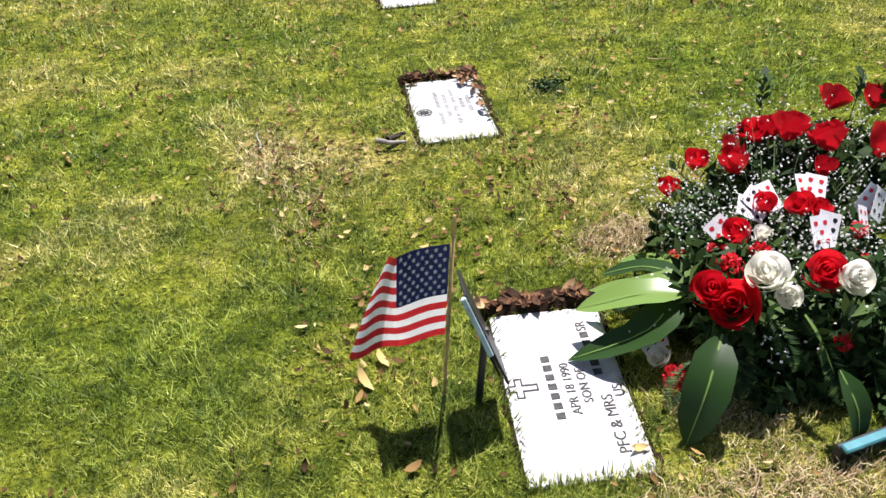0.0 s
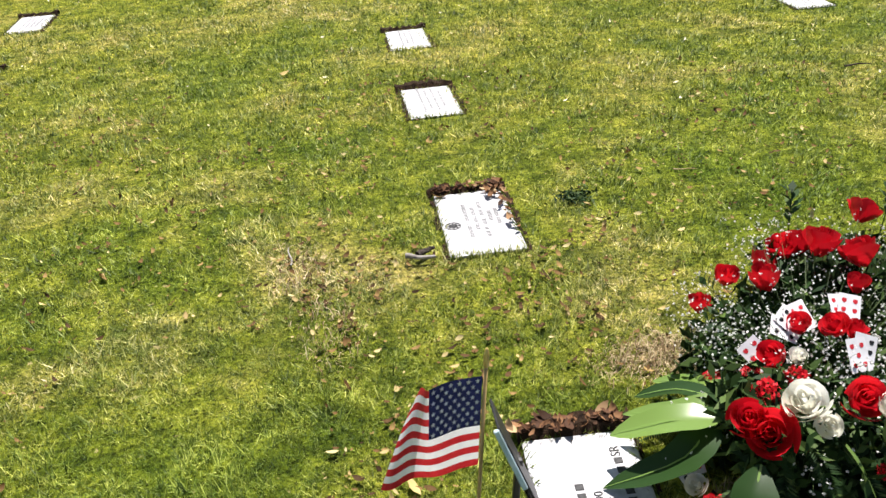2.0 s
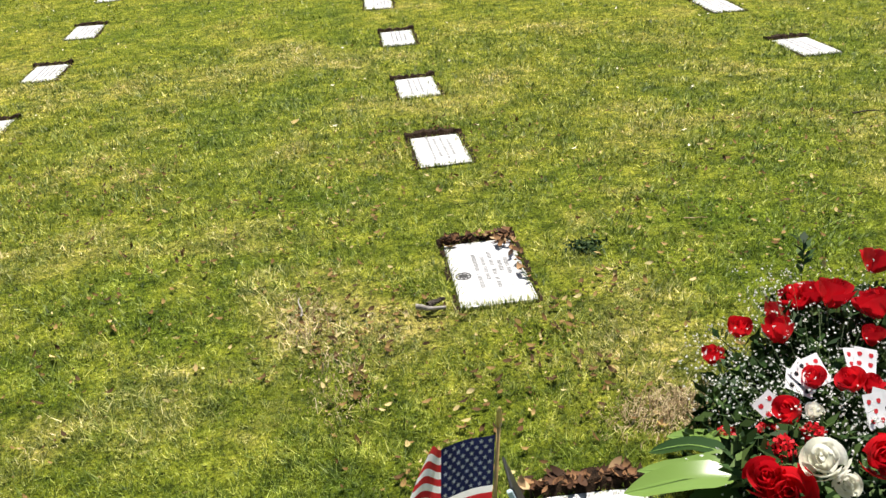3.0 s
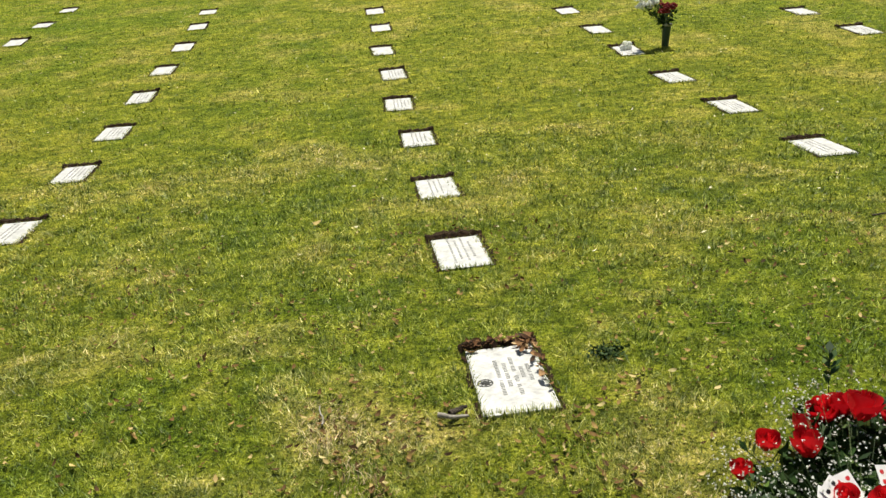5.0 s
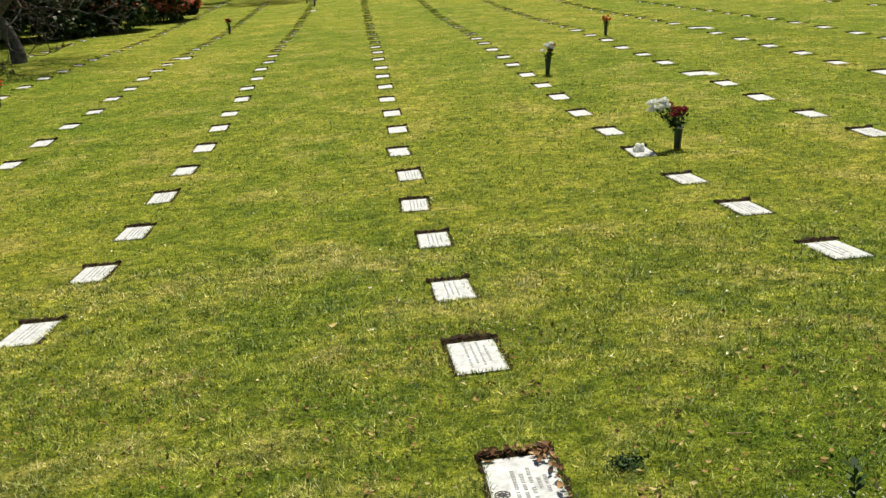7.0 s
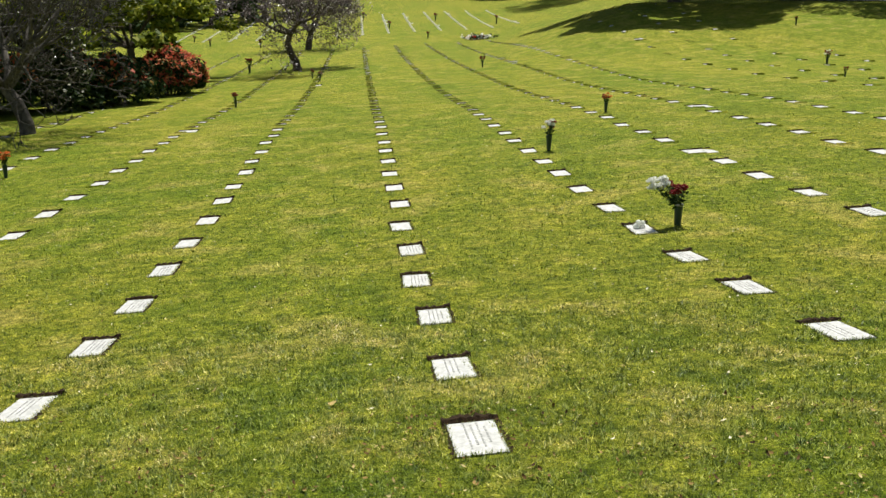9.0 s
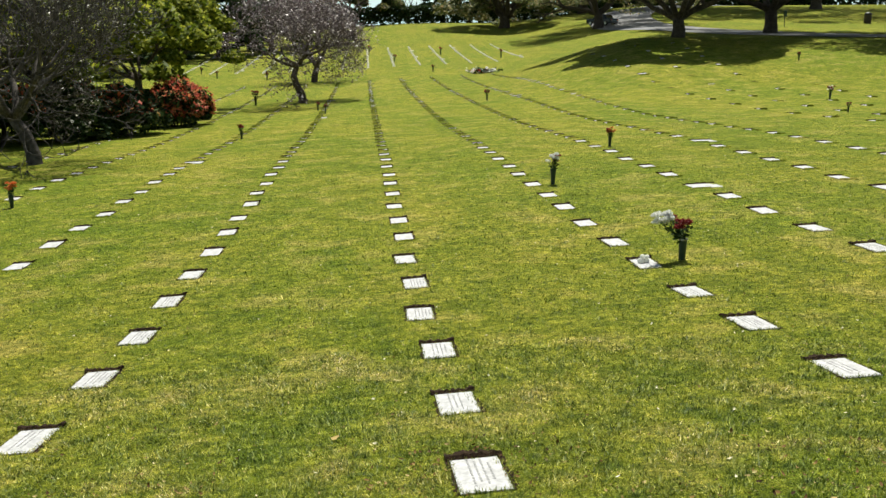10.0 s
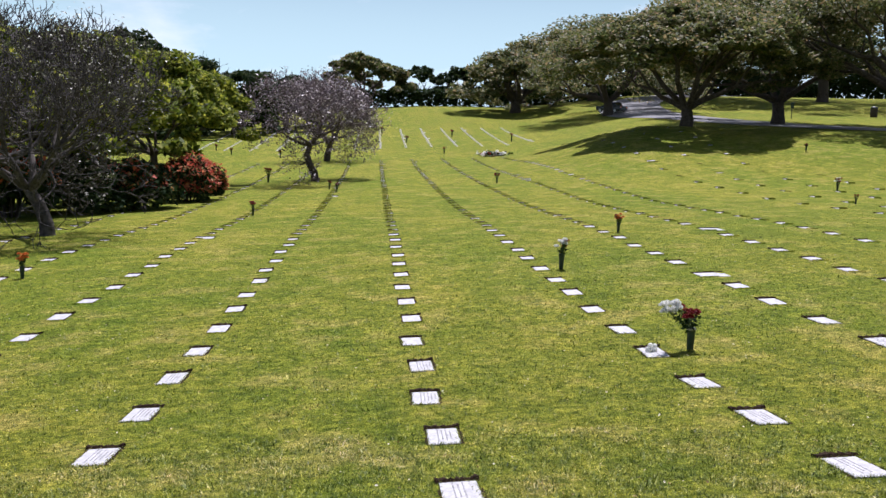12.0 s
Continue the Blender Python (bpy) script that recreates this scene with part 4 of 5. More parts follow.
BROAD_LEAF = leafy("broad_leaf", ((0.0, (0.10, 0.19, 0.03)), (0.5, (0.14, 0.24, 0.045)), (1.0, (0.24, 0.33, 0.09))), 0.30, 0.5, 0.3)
# same leaf again, its colour darkened for the spray's own shade
SHADED_BROAD = leafy("shaded_broad_leaf", ((0.0, (0.008, 0.024, 0.005)), (1.0, (0.022, 0.055, 0.010))), 0.4, 0.22, 0.12)
STEM = leafy("stem", ((0.0, (0.03, 0.06, 0.015)), (1.0, (0.09, 0.14, 0.04))), 0.5, 0.3, 0.0)
BUD_WHITE = petal_stuff("tiny_white_bloom", ((0.0, (0.66, 0.66, 0.62)), (1.0, (0.86, 0.86, 0.84))), 0.45)
CARD = mottled("card_stock", (0.74, 0.74, 0.76), (0.84, 0.84, 0.86), 20, 0.35, 0.5, 0.05, 0.0005)
CARD_RED = mottled("card_red_print", (0.50, 0.02, 0.03), (0.62, 0.03, 0.04), 40, 0.4, 0.4, 0.0, 0.001)
CARD_BLACK = mottled("card_black_print", (0.012, 0.012, 0.014), (0.02, 0.02, 0.022), 40, 0.4, 0.4, 0.0, 0.001)
FOAM = mottled("shade_dark_foam", (0.006, 0.012, 0.006), (0.016, 0.03, 0.012), 30, 0.95, 0.1, 0.5, 0.01)
PALE_CRUMB = leafy("pale_leaf_crumb", ((0.0, (0.09, 0.05, 0.02)), (0.35, (0.30, 0.22, 0.08)), (0.7, (0.52, 0.46, 0.20)), (1.0, (0.75, 0.72, 0.60))), 0.8, 0.15, 0.05)
LITTER = leafy("litter_leaf", ((0.0, (0.025, 0.012, 0.006)), (0.5, (0.10, 0.045, 0.020)), (0.85, (0.24, 0.125, 0.055)), (1.0, (0.42, 0.30, 0.16))), 0.75, 0.2, 0.05)
DRY_BROWN = leafy("dead_leaf", ((0.0, (0.035, 0.019, 0.008)), (0.45, (0.13, 0.072, 0.024)), (0.8, (0.28, 0.185, 0.065)), (1.0, (0.50, 0.42, 0.20))), 0.8, 0.15, 0.05)


def rose_mesh(mat, seed, open_=0.5):
    """A rose of unit radius: a tight spiral heart inside cupped petals with turned-out rims, facing +z."""
    rnd = random.Random(seed)
    vs, fs = [], []
    turns = 0.0
    for k in range(13):
        q = k / 12
        r = (0.08 + 0.80 * q ** 0.95) * rnd.uniform(0.90, 1.08)
        h = 0.92 - (0.15 + 0.45 * open_) * q ** 1.8 + rnd.uniform(-0.09, 0.09)
        skew = rnd.uniform(-0.16, 0.16)
        flare = (0.06 + 0.30 * open_) * q ** 1.5
        span = 2.9 - 0.9 * q
        turns += 2.4 + rnd.uniform(-0.2, 0.2)
        n, m = 7, 5
        base = len(vs)
        for j in range(m + 1):
            v = j / m
            for i in range(n + 1):
                u = i / n * 2 - 1
                a = turns + u * span / 2 * min(1.0, 0.35 + v * 0.9)
                rr = r * (0.30 + 0.70 * math.sin(min(1.0, v * 1.25) * math.pi / 2)) * (1 - 0.10 * v * v * (1 - q)) + flare * v ** 4 + 0.03 * math.sin(2.5 * u + k) * v * v
                top = 1 - 0.20 * abs(u) ** 2.6 + 0.03 * math.cos(4 * u + k) + skew * u
                zz = -0.60 + (h + 0.60) * v * (1 - 0.22 * flare * v ** 3) * (1 + (top - 1) * v)
                vs.append((rr * math.cos(a), rr * math.sin(a), zz))
        for j in range(m):
            for i in range(n):
                c = base + j * (n + 1) + i
                fs.append([c, c + 1, c + n + 2, c + n + 1])
    return np_mesh("rose", vs, fs, mat, True)


def carnation_mesh(mat, seed):
    """A ruffled ball of small notched petals of unit radius."""
    rng = np.random.default_rng(seed)
    n = 130
    d = rng.normal(size=(n, 3))
    d[:, 2] = np.abs(d[:, 2]) * 1.1 - 0.15
    d /= np.linalg.norm(d, axis=1)[:, None]
    v, f = leaf_quads(rng, d * rng.uniform(0.55, 0.95, n)[:, None], 0.34, 1.0, 0.0)
    return np_mesh("carnation", v, f, mat)


roses_red = [rose_mesh(ROSE_RED, s, o) for s, o in ((1, 0.05), (2, 0.3), (3, 0.6))]
roses_white = [rose_mesh(ROSE_WHITE, s, o) for s, o in ((4, 0.45), (5, 0.7))]
carnations = [carnation_mesh(CARN_RED, s) for s in (6, 7)]
SX, SY = 0.78, 0.55
SZ = ground_z(SX, SY)
spray = thing("flower_spray", (SX, SY, SZ), 0, "large funeral spray of red and white roses with playing cards", "flower spray")
rnd = random.Random(77)


def bloom(name, mesh, x, y, z, r, tip=None, label="", squash=1.0):
    """A flower head of radius r with its centre at a world place, facing up and out."""
    c = Vector((x - SX, y - SY, z - SZ))
    face = tip or Vector((c.x * 0.9 + rnd.uniform(-0.35, 0.35) - 0.15, c.y * 0.9 - 0.20 + rnd.uniform(-0.35, 0.35), 0.70))
    q = face.to_track_quat("Z", "Y").to_matrix().to_4x4()
    ob = part(name, mesh, None, spray, label)
    k = 1.12 if name == "rose" else 1.2
    ob.matrix_basis = Matrix.Translation(c) @ q @ pose(0, 0, 0, 0, 0, rnd.uniform(0, 360)) @ Matrix.Diagonal((r * k, r * k, r * k * squash, 1))
    return ob


RED_ROSES = ((.65, .945, 1.155, .032, 0), (.734, .982, 1.218, .033, 0), (.803, .89, 1.270, .042, 0), (.979, .952, 1.338, .048, 1), (1.077, .899, 1.330, .048, 1), (1.216, 1.135, 1.318, .044, 2),
             (1.338, 1.10, 1.330, .042, 0), (1.205, .835, 1.345, .054, 1), (.93, 1.053, 1.255, .044, 0), (.973, 1.042, 1.280, .040, 1), (.628, .488, 1.352, .034, 0), (.458, .259, 1.388, .040, 1),
             (.498, .223, 1.384, .046, 2), (.696, .253, 1.425, .043, 1), (.76, .623, 1.330, .028, 0), (.80, .538, 1.390, .032, 2), (.835, .514, 1.394, .027, 2), (.86, 1.02, 1.235, .036, 0), (1.02, 0.80, 1.30, .03, 0))
for x, y, z, r, k in RED_ROSES:
    back = y > 0.7
    bloom("rose", roses_red[k], x, y, z + (0.010 if back else 0.0), r * (1.04 if back else 1.06), None, "deep red rose")
for x, y, z, r, k in ((.560, .232, 1.452, .046, 0), (.598, .200, 1.420, .026, 1), (.742, .219, 1.441, .040, 0), (.679, .477, 1.358, .023, 1), (.381, .268, 1.193, .026, 0)):
    bloom("rose", roses_white[k], x, y, z, r, None, "creamy white rose")
for x, y, z, r in ((.529, .568, 1.222, .024), (.561, .458, 1.333, .023), (.551, .37, 1.358, .030), (.638, .403, 1.361, .027), (.401, .215, 1.180, .026), (.754, .177, 1.287, .019), (.926, .472, 1.357, .020), (0.90, 0.40, 1.33, .02)):
    bloom("carnation", carnations[rnd.randint(0, 1)], x, y, z, r, None, "ruffled red carnation")


def strip_mesh(name, points, widths, mat, fold=0.25, across=4, up=(0, 0, 1)):
    """A leaf blade along a bent line, folded at its midrib, with a tapering width."""
    pts = [Vector(p) for p in points]
    fine = []
    for i in range(len(pts) - 1):
        p = [pts[max(0, min(len(pts) - 1, i + k))] for k in (-1, 0, 1, 2)]
        for s in (0, 0.25, 0.5, 0.75):
            fine.append(0.5 * ((2 * p[1]) + (p[2] - p[0]) * s + (2 * p[0] - 5 * p[1] + 4 * p[2] - p[3]) * s * s + (3 * p[1] - p[0] - 3 * p[2] + p[3]) * s ** 3))
    fine.append(pts[-1])
    vs, fs = [], []
    n = len(fine)
    for i, p in enumerate(fine):
        d = (fine[min(i + 1, n - 1)] - fine[max(i - 1, 0)]).normalized()
        side = d.cross(Vector(up)).normalized()
        nrm = side.cross(d)
        w = np.interp(i / (n - 1), np.linspace(0, 1, len(widths)), widths)
        for k in range(across + 1):
            u = k / across * 2 - 1
            vs.append(p + side * u * w / 2 + nrm * (abs(u) ** 1.3 * w * fold * 0.5 + 0.04 * w * math.sin(i * 0.9 + u)))
    for i in range(n - 1):
        for k in range(across):
            c = i * (across + 1) + k
            fs.append([c, c + 1, c + across + 2, c + across + 1])
    return np_mesh(name, [v - Vector((SX, SY, SZ)) for v in vs], fs, mat, True)


LEAVES = (((.46, .36, 1.30), (.33, .39, 1.275), (.225, .43, 1.205)), ((.45, .40, 1.28), (.36, .31, 1.24), (.19, .335, 1.135)), ((.48, .46, 1.27), (.42, .54, 1.23), (.343, .593, 1.165)),
          ((.52, .52, 1.25), (.47, .60, 1.20), (.414, .655, 1.155)), ((.46, .18, 1.34), (.40, .08, 1.28), (.367, .042, 1.158)), ((.67, .06, 1.33), (.70, .0, 1.27), (.711, -.028, 1.19)),
          ((.50, .43, 1.29), (.40, .44, 1.26), (.28, .50, 1.20)), ((.98, .2, 1.32), (1.06, .08, 1.26), (1.10, .02, 1.19)), ((.86, .14, 1.32), (.88, .04, 1.25), (.88, -.03, 1.18)))
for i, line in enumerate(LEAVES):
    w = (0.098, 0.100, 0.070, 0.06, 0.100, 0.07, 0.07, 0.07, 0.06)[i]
    # leaves that hang in shade get the copy with shade in its colour
    part("broad_leaf", strip_mesh("broad_leaf", line, (0.015, w * 0.9, w, w * 0.75, 0.004), SHADED_BROAD if i in (1, 2, 4, 5, 7, 8) else BROAD_LEAF, 0.22, 8), None, spray, "broad glossy green leaf")
    part("midrib", strip_mesh("midrib", [(x, y, z + 0.0025) for x, y, z in line], (0.005, 0.005, 0.004, 0.003, 0.001), BROAD_LEAF, 0.0, 2), None, spray, "pale leaf midrib")
for line in (((.62, .16, 1.40), (.65, .13, 1.36), (.70, .10, 1.27)), ((.66, .80, 1.25), (.60, .78, 1.20), (.52, .74, 1.145)), ((.56, .30, 1.30), (.45, .30, 1.25), (.37, .36, 1.20)), ((.62, .72, 1.22), (.56, .72, 1.18), (.48, .70, 1.13))):
    part("ribbon_leaf", strip_mesh("ribbon_leaf", line, (0.008, 0.012, 0.011, 0.002), BROAD_LEAF, 0.3, 2), None, spray, "thin striped blade leaf")


def sprig(x, y, z, lean, n, size, name="leaf_sprig", mat=None):
    """A stalk with paired pointed leaves."""
    vs, fs = [], []
    d = Vector(lean).normalized()
    u = d.orthogonal().normalized()
    w = d.cross(u)
    p0 = Vector((x, y, z))
    length = size * n * 0.42
    a, b2 = tubes([(p0 - d * 0.10, p0 + d * length, 0.0022, 0.0012)], 5)
    vs, fs = list(a), list(b2)
    for k in range(n):
        for s in (-1, 1):
            t = rnd.uniform(0, math.tau)
            out = (u * math.cos(t) + w * math.sin(t)) * s
            base = p0 + d * length * (k + 0.4) / n
            tip = base + (out * 0.85 + d * 0.6).normalized() * size
            side = (tip - base).cross(d).normalized() * size * 0.24
            m = (base + tip) / 2 + d * size * 0.06
            c = len(vs)
            vs += [base, m + side, tip, m - side]
            fs.append([c, c + 1, c + 2, c + 3])
    return part(name, np_mesh(name, [v - Vector((SX, SY, SZ)) for v in vs], fs, mat or GREEN_LEAF), None, spray, "sprig of pointed green leaves")


for x, y, z, l, n, s in ((1.00, 1.16, 1.28, (0.0, 0.3, 1), 5, .055), (1.235, 1.06, 1.36, (0.1, .2, 1), 4, .05), (.61, .76, 1.20, (-1, -0.3, .2), 4, .05), (.70, .97, 1.19, (-.6, .2, .5), 3, .045), (1.10, 0.86, 1.28, (.3, -.4, .8), 4, .05),
                         (1.30, 1.06, 1.30, (.5, .3, .8), 4, .055), (.56, .30, 1.30, (-.7, -.4, .1), 4, .045), (.66, .18, 1.34, (0, -1, .1), 4, .045), (.86, .46, 1.35, (.3, -.2, .9), 4, .045), (.90, .95, 1.22, (-.5, .5, .8), 4, .05)):
    sprig(x, y, z, l, n, s)


def fern(x, y, z, way, length, name="fern_frond"):
    """A frond of many narrow leaflets on an arching stalk."""
    vs, fs = [], []
    p, d = Vector((x, y, z)), Vector(way).normalized()
    n = 22
    for k in range(n):
        d = (d + Vector((0, 0, -0.035))).normalized()
        q = p + d * length / n
        side = d.cross(Vector((0, 0, 1))).normalized()
        w = length * 0.26 * math.sin(math.pi * (0.12 + 0.86 * (k + 1) / (n + 1)))
        for s in (-1, 1):
            tip = q + side * s * w + d * w * 0.45 + Vector((0, 0, rnd.uniform(-0.006, 0.004)))
            c = len(vs)
            m = (q + tip) / 2
            vs += [q, m + d * length * 0.022, tip, m - d * length * 0.018]
            fs.append([c, c + 1, c + 2, c + 3])
        p = q
    return part(name, np_mesh(name, [v - Vector((SX, SY, SZ)) for v in vs], fs, GREEN_LEAF), None, spray, "dark green fern frond")


for i in range(20):
    t = rnd.uniform(0, math.tau)
    cx, cy = SX + 0.26 * math.cos(t) + 0.18 * math.sin(t), SY + 0.34 * math.sin(t)
    fern(cx + rnd.uniform(-.05, .05), cy + rnd.uniform(-.05, .05), SZ + rnd.uniform(0.03, 0.12), (math.cos(t) + 0.4 * math.sin(t), math.sin(t), rnd.uniform(-0.1, 0.3)), rnd.uniform(0.09, 0.15))
for x, y, z, w in ((.58, .22, 1.38, (.2, -.8, -.1)), (.53, .20, 1.33, (-.2, -.7, -.3)), (.80, .22, 1.38, (.4, -.6, .1)), (.90, .30, 1.34, (.9, -.5, .1)), (.98, .40, 1.33, (1, -.2, .2)), (.95, .22, 1.30, (.6, -.8, -.1)), (.70, .16, 1.33, (.1, -.8, -.3))):
    fern(x, y, z - 0.03, w, 0.13)

# tiny white filler blooms, too many to count, and their wiry stalks
rng = np.random.default_rng(12)
clouds = [(.80, .80, 1.27, .20, 620), (.62, .62, 1.25, .14, 360), (1.0, .98, 1.28, .20, 620), (.72, .42, 1.36, .15, 520), (.92, .40, 1.33, .17, 420), (1.1, .75, 1.30, .18, 380), (.66, .98, 1.19, .09, 160), (.46, .40, 1.27, .10, 120), (.90, 1.10, 1.27, .14, 360), (.58, .18, 1.31, .08, 60), (1.22, 1.02, 1.31, .14, 260), (.66, .60, 1.29, .16, 420), (.80, .62, 1.28, .15, 420), (.95, .60, 1.30, .14, 300), (.60, .80, 1.22, .12, 260), (.74, .30, 1.36, .12, 200)]
pts = np.concatenate([np.clip(rng.normal(size=(int(n * 0.50), 3)), -1.7, 1.7) * (r * 0.5, r * 0.5, r * 0.26) + (x, y, z - (0.012 if y > 0.7 else 0.0)) for x, y, z, r, n in clouds])
dirs = rng.normal(size=(len(pts) * 3, 3))
tri = np.repeat(pts, 3, 0)
v, f = leaf_quads(rng, tri + dirs * 0.0012, 0.0056, 1.0, 0.2)
sprayed = part("filler_bloom", np_mesh("filler_bloom", v - np.array((SX, SY, SZ)), f, BUD_WHITE), None, spray, "cloud of tiny white filler blooms")
sprayed["kind"] = "stuff"
pick = pts[rng.random(len(pts)) < 0.16]
v, f = tubes([(Vector(p), Vector(p) * 0.72 + Vector((SX, SY, SZ + 0.05)) * 0.28, 0.0006, 0.0009) for p in pick], 3)
ob = part("filler_stalk", np_mesh("filler_stalk", np.array([tuple(q) for q in v]) - np.array((SX, SY, SZ)), f, STEM), None, spray, "thin wiry green stalks")
ob["kind"] = "stuff"

# foam base and dense leaves inside, near black to stand for the shade there
bm = bmesh.new()
bmesh.ops.create_icosphere(bm, subdivisions=3, radius=1.0)
for v in bm.verts:
    k = 1 + 0.10 * noise.noise(v.co * 3)
    v.co = Vector((v.co.x * 0.24 * k + 0.10 * v.co.y, v.co.y * 0.26 * k + 0.06, max(0.0, v.co.z * 0.06 * k + 0.02)))
part("foam_base", bm, FOAM, spray, "floral foam base, near black for the shade inside", True)
n = 5200
e = rng.normal(size=(n, 3))
e *= (rng.uniform(0.55, 1.0, n) / np.linalg.norm(e, axis=1))[:, None]
e = e * (0.36, 0.48, 0.13) + (0, 0, 0.02)
e[:, 0] += 0.30 * e[:, 1]
e = e[e[:, 2] > 0.0]
e = e[~((e[:, 1] < -0.22) & (e[:, 2] < 0.10))]
# overhang and skirt of leaves added in front to deepen the shadow below
over = rng.uniform(-1, 1, size=(2200, 3)) * (0.36, 0.13, 0.05) + (0.03, -0.22, 0.175)
over[:, 2] -= 0.35 * np.maximum(0, -0.33 - over[:, 1])
skirt = rng.uniform(-1, 1, size=(3600, 3)) * (0.30, 0.10, 0.075) + (0.06, -0.34, 0.085)
skirt[:, 1] -= 0.25 * np.maximum(0, 0.10 - skirt[:, 2]) * np.sin(skirt[:, 0] * 23) ** 2
ahead = np.clip((skirt[:, 0] + 0.05) / 0.1, 0, 1)
skirt[:, 1] -= 0.09 * ahead
over[:, 1] -= 0.06 * np.clip((over[:, 0] + 0.05) / 0.1, 0, 1)
skirt = skirt[skirt[:, 2] < 0.075 + 0.9 * np.maximum(0, skirt[:, 1] + 0.40 + 0.09 * ahead)]
rear = np.clip(rng.normal(0, 1, size=(1700, 3)), -2, 2) * (0.105, 0.085, 0.022) + (0.30, 0.40, 0.095)
rear[:, 2] = np.maximum(rear[:, 2], 0.03)
e = np.concatenate([e, over, skirt, rear])
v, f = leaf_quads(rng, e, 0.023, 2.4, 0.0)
ob = part("filler_leaf", np_mesh("filler_leaf", v, f, GREEN_LEAF), None, spray, "dense filler leaves, added dark for the shade inside")
ob["kind"] = "stuff"


def playing_card(x, y, z, tilt, turn, pips, red):
    """A stiff card with rows of pips on its face."""
    card = part("playing_card", box_bm(0.057, 0.080, 0.0007, (0, 0, 0), 0.0), CARD, spray, "white playing card with printed pips")
    card.matrix_basis = Matrix.Translation((x - SX, y - SY, z - SZ)) @ pose(0, 0, 0, tilt[0], tilt[1], turn)
    for px_, py_ in pips:
        bm = bmesh.new()
        ring = []
        for i in range(12):
            t = math.tau * i / 12
            r = 0.0062 * (1 - 0.35 * max(0, math.cos(t)) ** 6 + 0.18 * max(0, -math.cos(t)) ** 3)
            ring.append(bm.verts.new((px_ + r * math.sin(t), py_ + r * math.cos(t), 0.0010)))
        bm.faces.new(ring[::-1])
        part("pip", bm, CARD_RED if red else CARD_BLACK, card)


SIX = [(-.014, -.024), (.014, -.024), (-.014, 0), (.014, 0), (-.014, .024), (.014, .024)]
FIVE = [(-.014, -.022), (.014, -.022), (0, 0), (-.014, .022), (.014, .022)]
for x, y, z, tilt, turn, pips, red in ((.866, .600, 1.392, (40, 8), -15, SIX, True), (.850, .612, 1.386, (38, 12), 10, SIX, True), (.745, .640, 1.335, (30, -20), 40, FIVE, False), (.775, .650, 1.340, (34, -10), 15, FIVE, True),
                                        (.725, .628, 1.322, (26, -25), 65, FIVE, False), (.800, .434, 1.392, (48, 5), 12, FIVE, True), (.825, .450, 1.388, (46, 15), -12, SIX, False), (.609, .533, 1.330, (35, -35), 20, SIX, True),
                                        (.367, .324, 1.200, (40, -10), 35, SIX, False), (.390, .340, 1.205, (38, 0), 10, FIVE, True), (.999, .561, 1.375, (60, 30), -20, SIX, True), (1.02, .55, 1.37, (55, 40), 10, FIVE, False), (.955, .50, 1.36, (50, 30), 25, SIX, True)):
    playing_card(x, y, z, tilt, turn, pips, red)
# ---- vases of flowers on the far graves ----
ORANGE = petal_stuff("orange_petal", ((0.0, (0.55, 0.10, 0.02)), (1.0, (0.75, 0.25, 0.04))))


def vase(x, y, h, seed, colours, spread=0.5, label="dark green cone vase of cut flowers standing in the lawn"):
    rnd, rng = random.Random(seed), np.random.default_rng(seed)
    g = thing("flower_vase", (x, y, ground_z(x, y)), 0, label, "vase", "flower vases on the lawn")
    k = h / 0.6
    part("cup", lathe_bm([(0.030 * k, -0.06), (0.040 * k, 0), (0.055 * k, 0.24 * k), (0.064 * k, 0.30 * k), (0.066 * k, 0.31 * k)], 14), GREEN_PAINT, g, "", True)
    segs, ends = [], []
    for i in range(14):
        t = rnd.uniform(0, math.tau)
        e = Vector((math.cos(t) * spread * rnd.uniform(0.1, 0.5) * h, math.sin(t) * spread * rnd.uniform(0.1, 0.5) * h, h * rnd.uniform(0.72, 1.0)))
        segs.append((Vector((0, 0, 0.24 * k)), e, 0.005 * k, 0.004 * k))
        ends.append(e)
    v, f = tubes(segs, 4)
    part("stem", np_mesh("stem", v, f, STEM), None, g)
    lv, lf = leaf_quads(rng, np.array([tuple(s[0].lerp(s[1], rnd.uniform(0.25, 0.95)) + Vector((rnd.gauss(0, 0.02), rnd.gauss(0, 0.02), 0))) for s in segs for _ in range(6)]), 0.035 * k, 2.0)
    part("foliage", np_mesh("foliage", lv, lf, GREEN_LEAF), None, g)
    heads = [carnation_mesh(m, seed + i) for i, m in enumerate(colours)]
    for i, e in enumerate(ends):
        ob = part("bloom", heads[i % len(heads)], None, g)
        ob.matrix_basis = Matrix.Translation(e) @ Matrix.Diagonal((0.06 * k, 0.06 * k, 0.05 * k, 1))
    return g


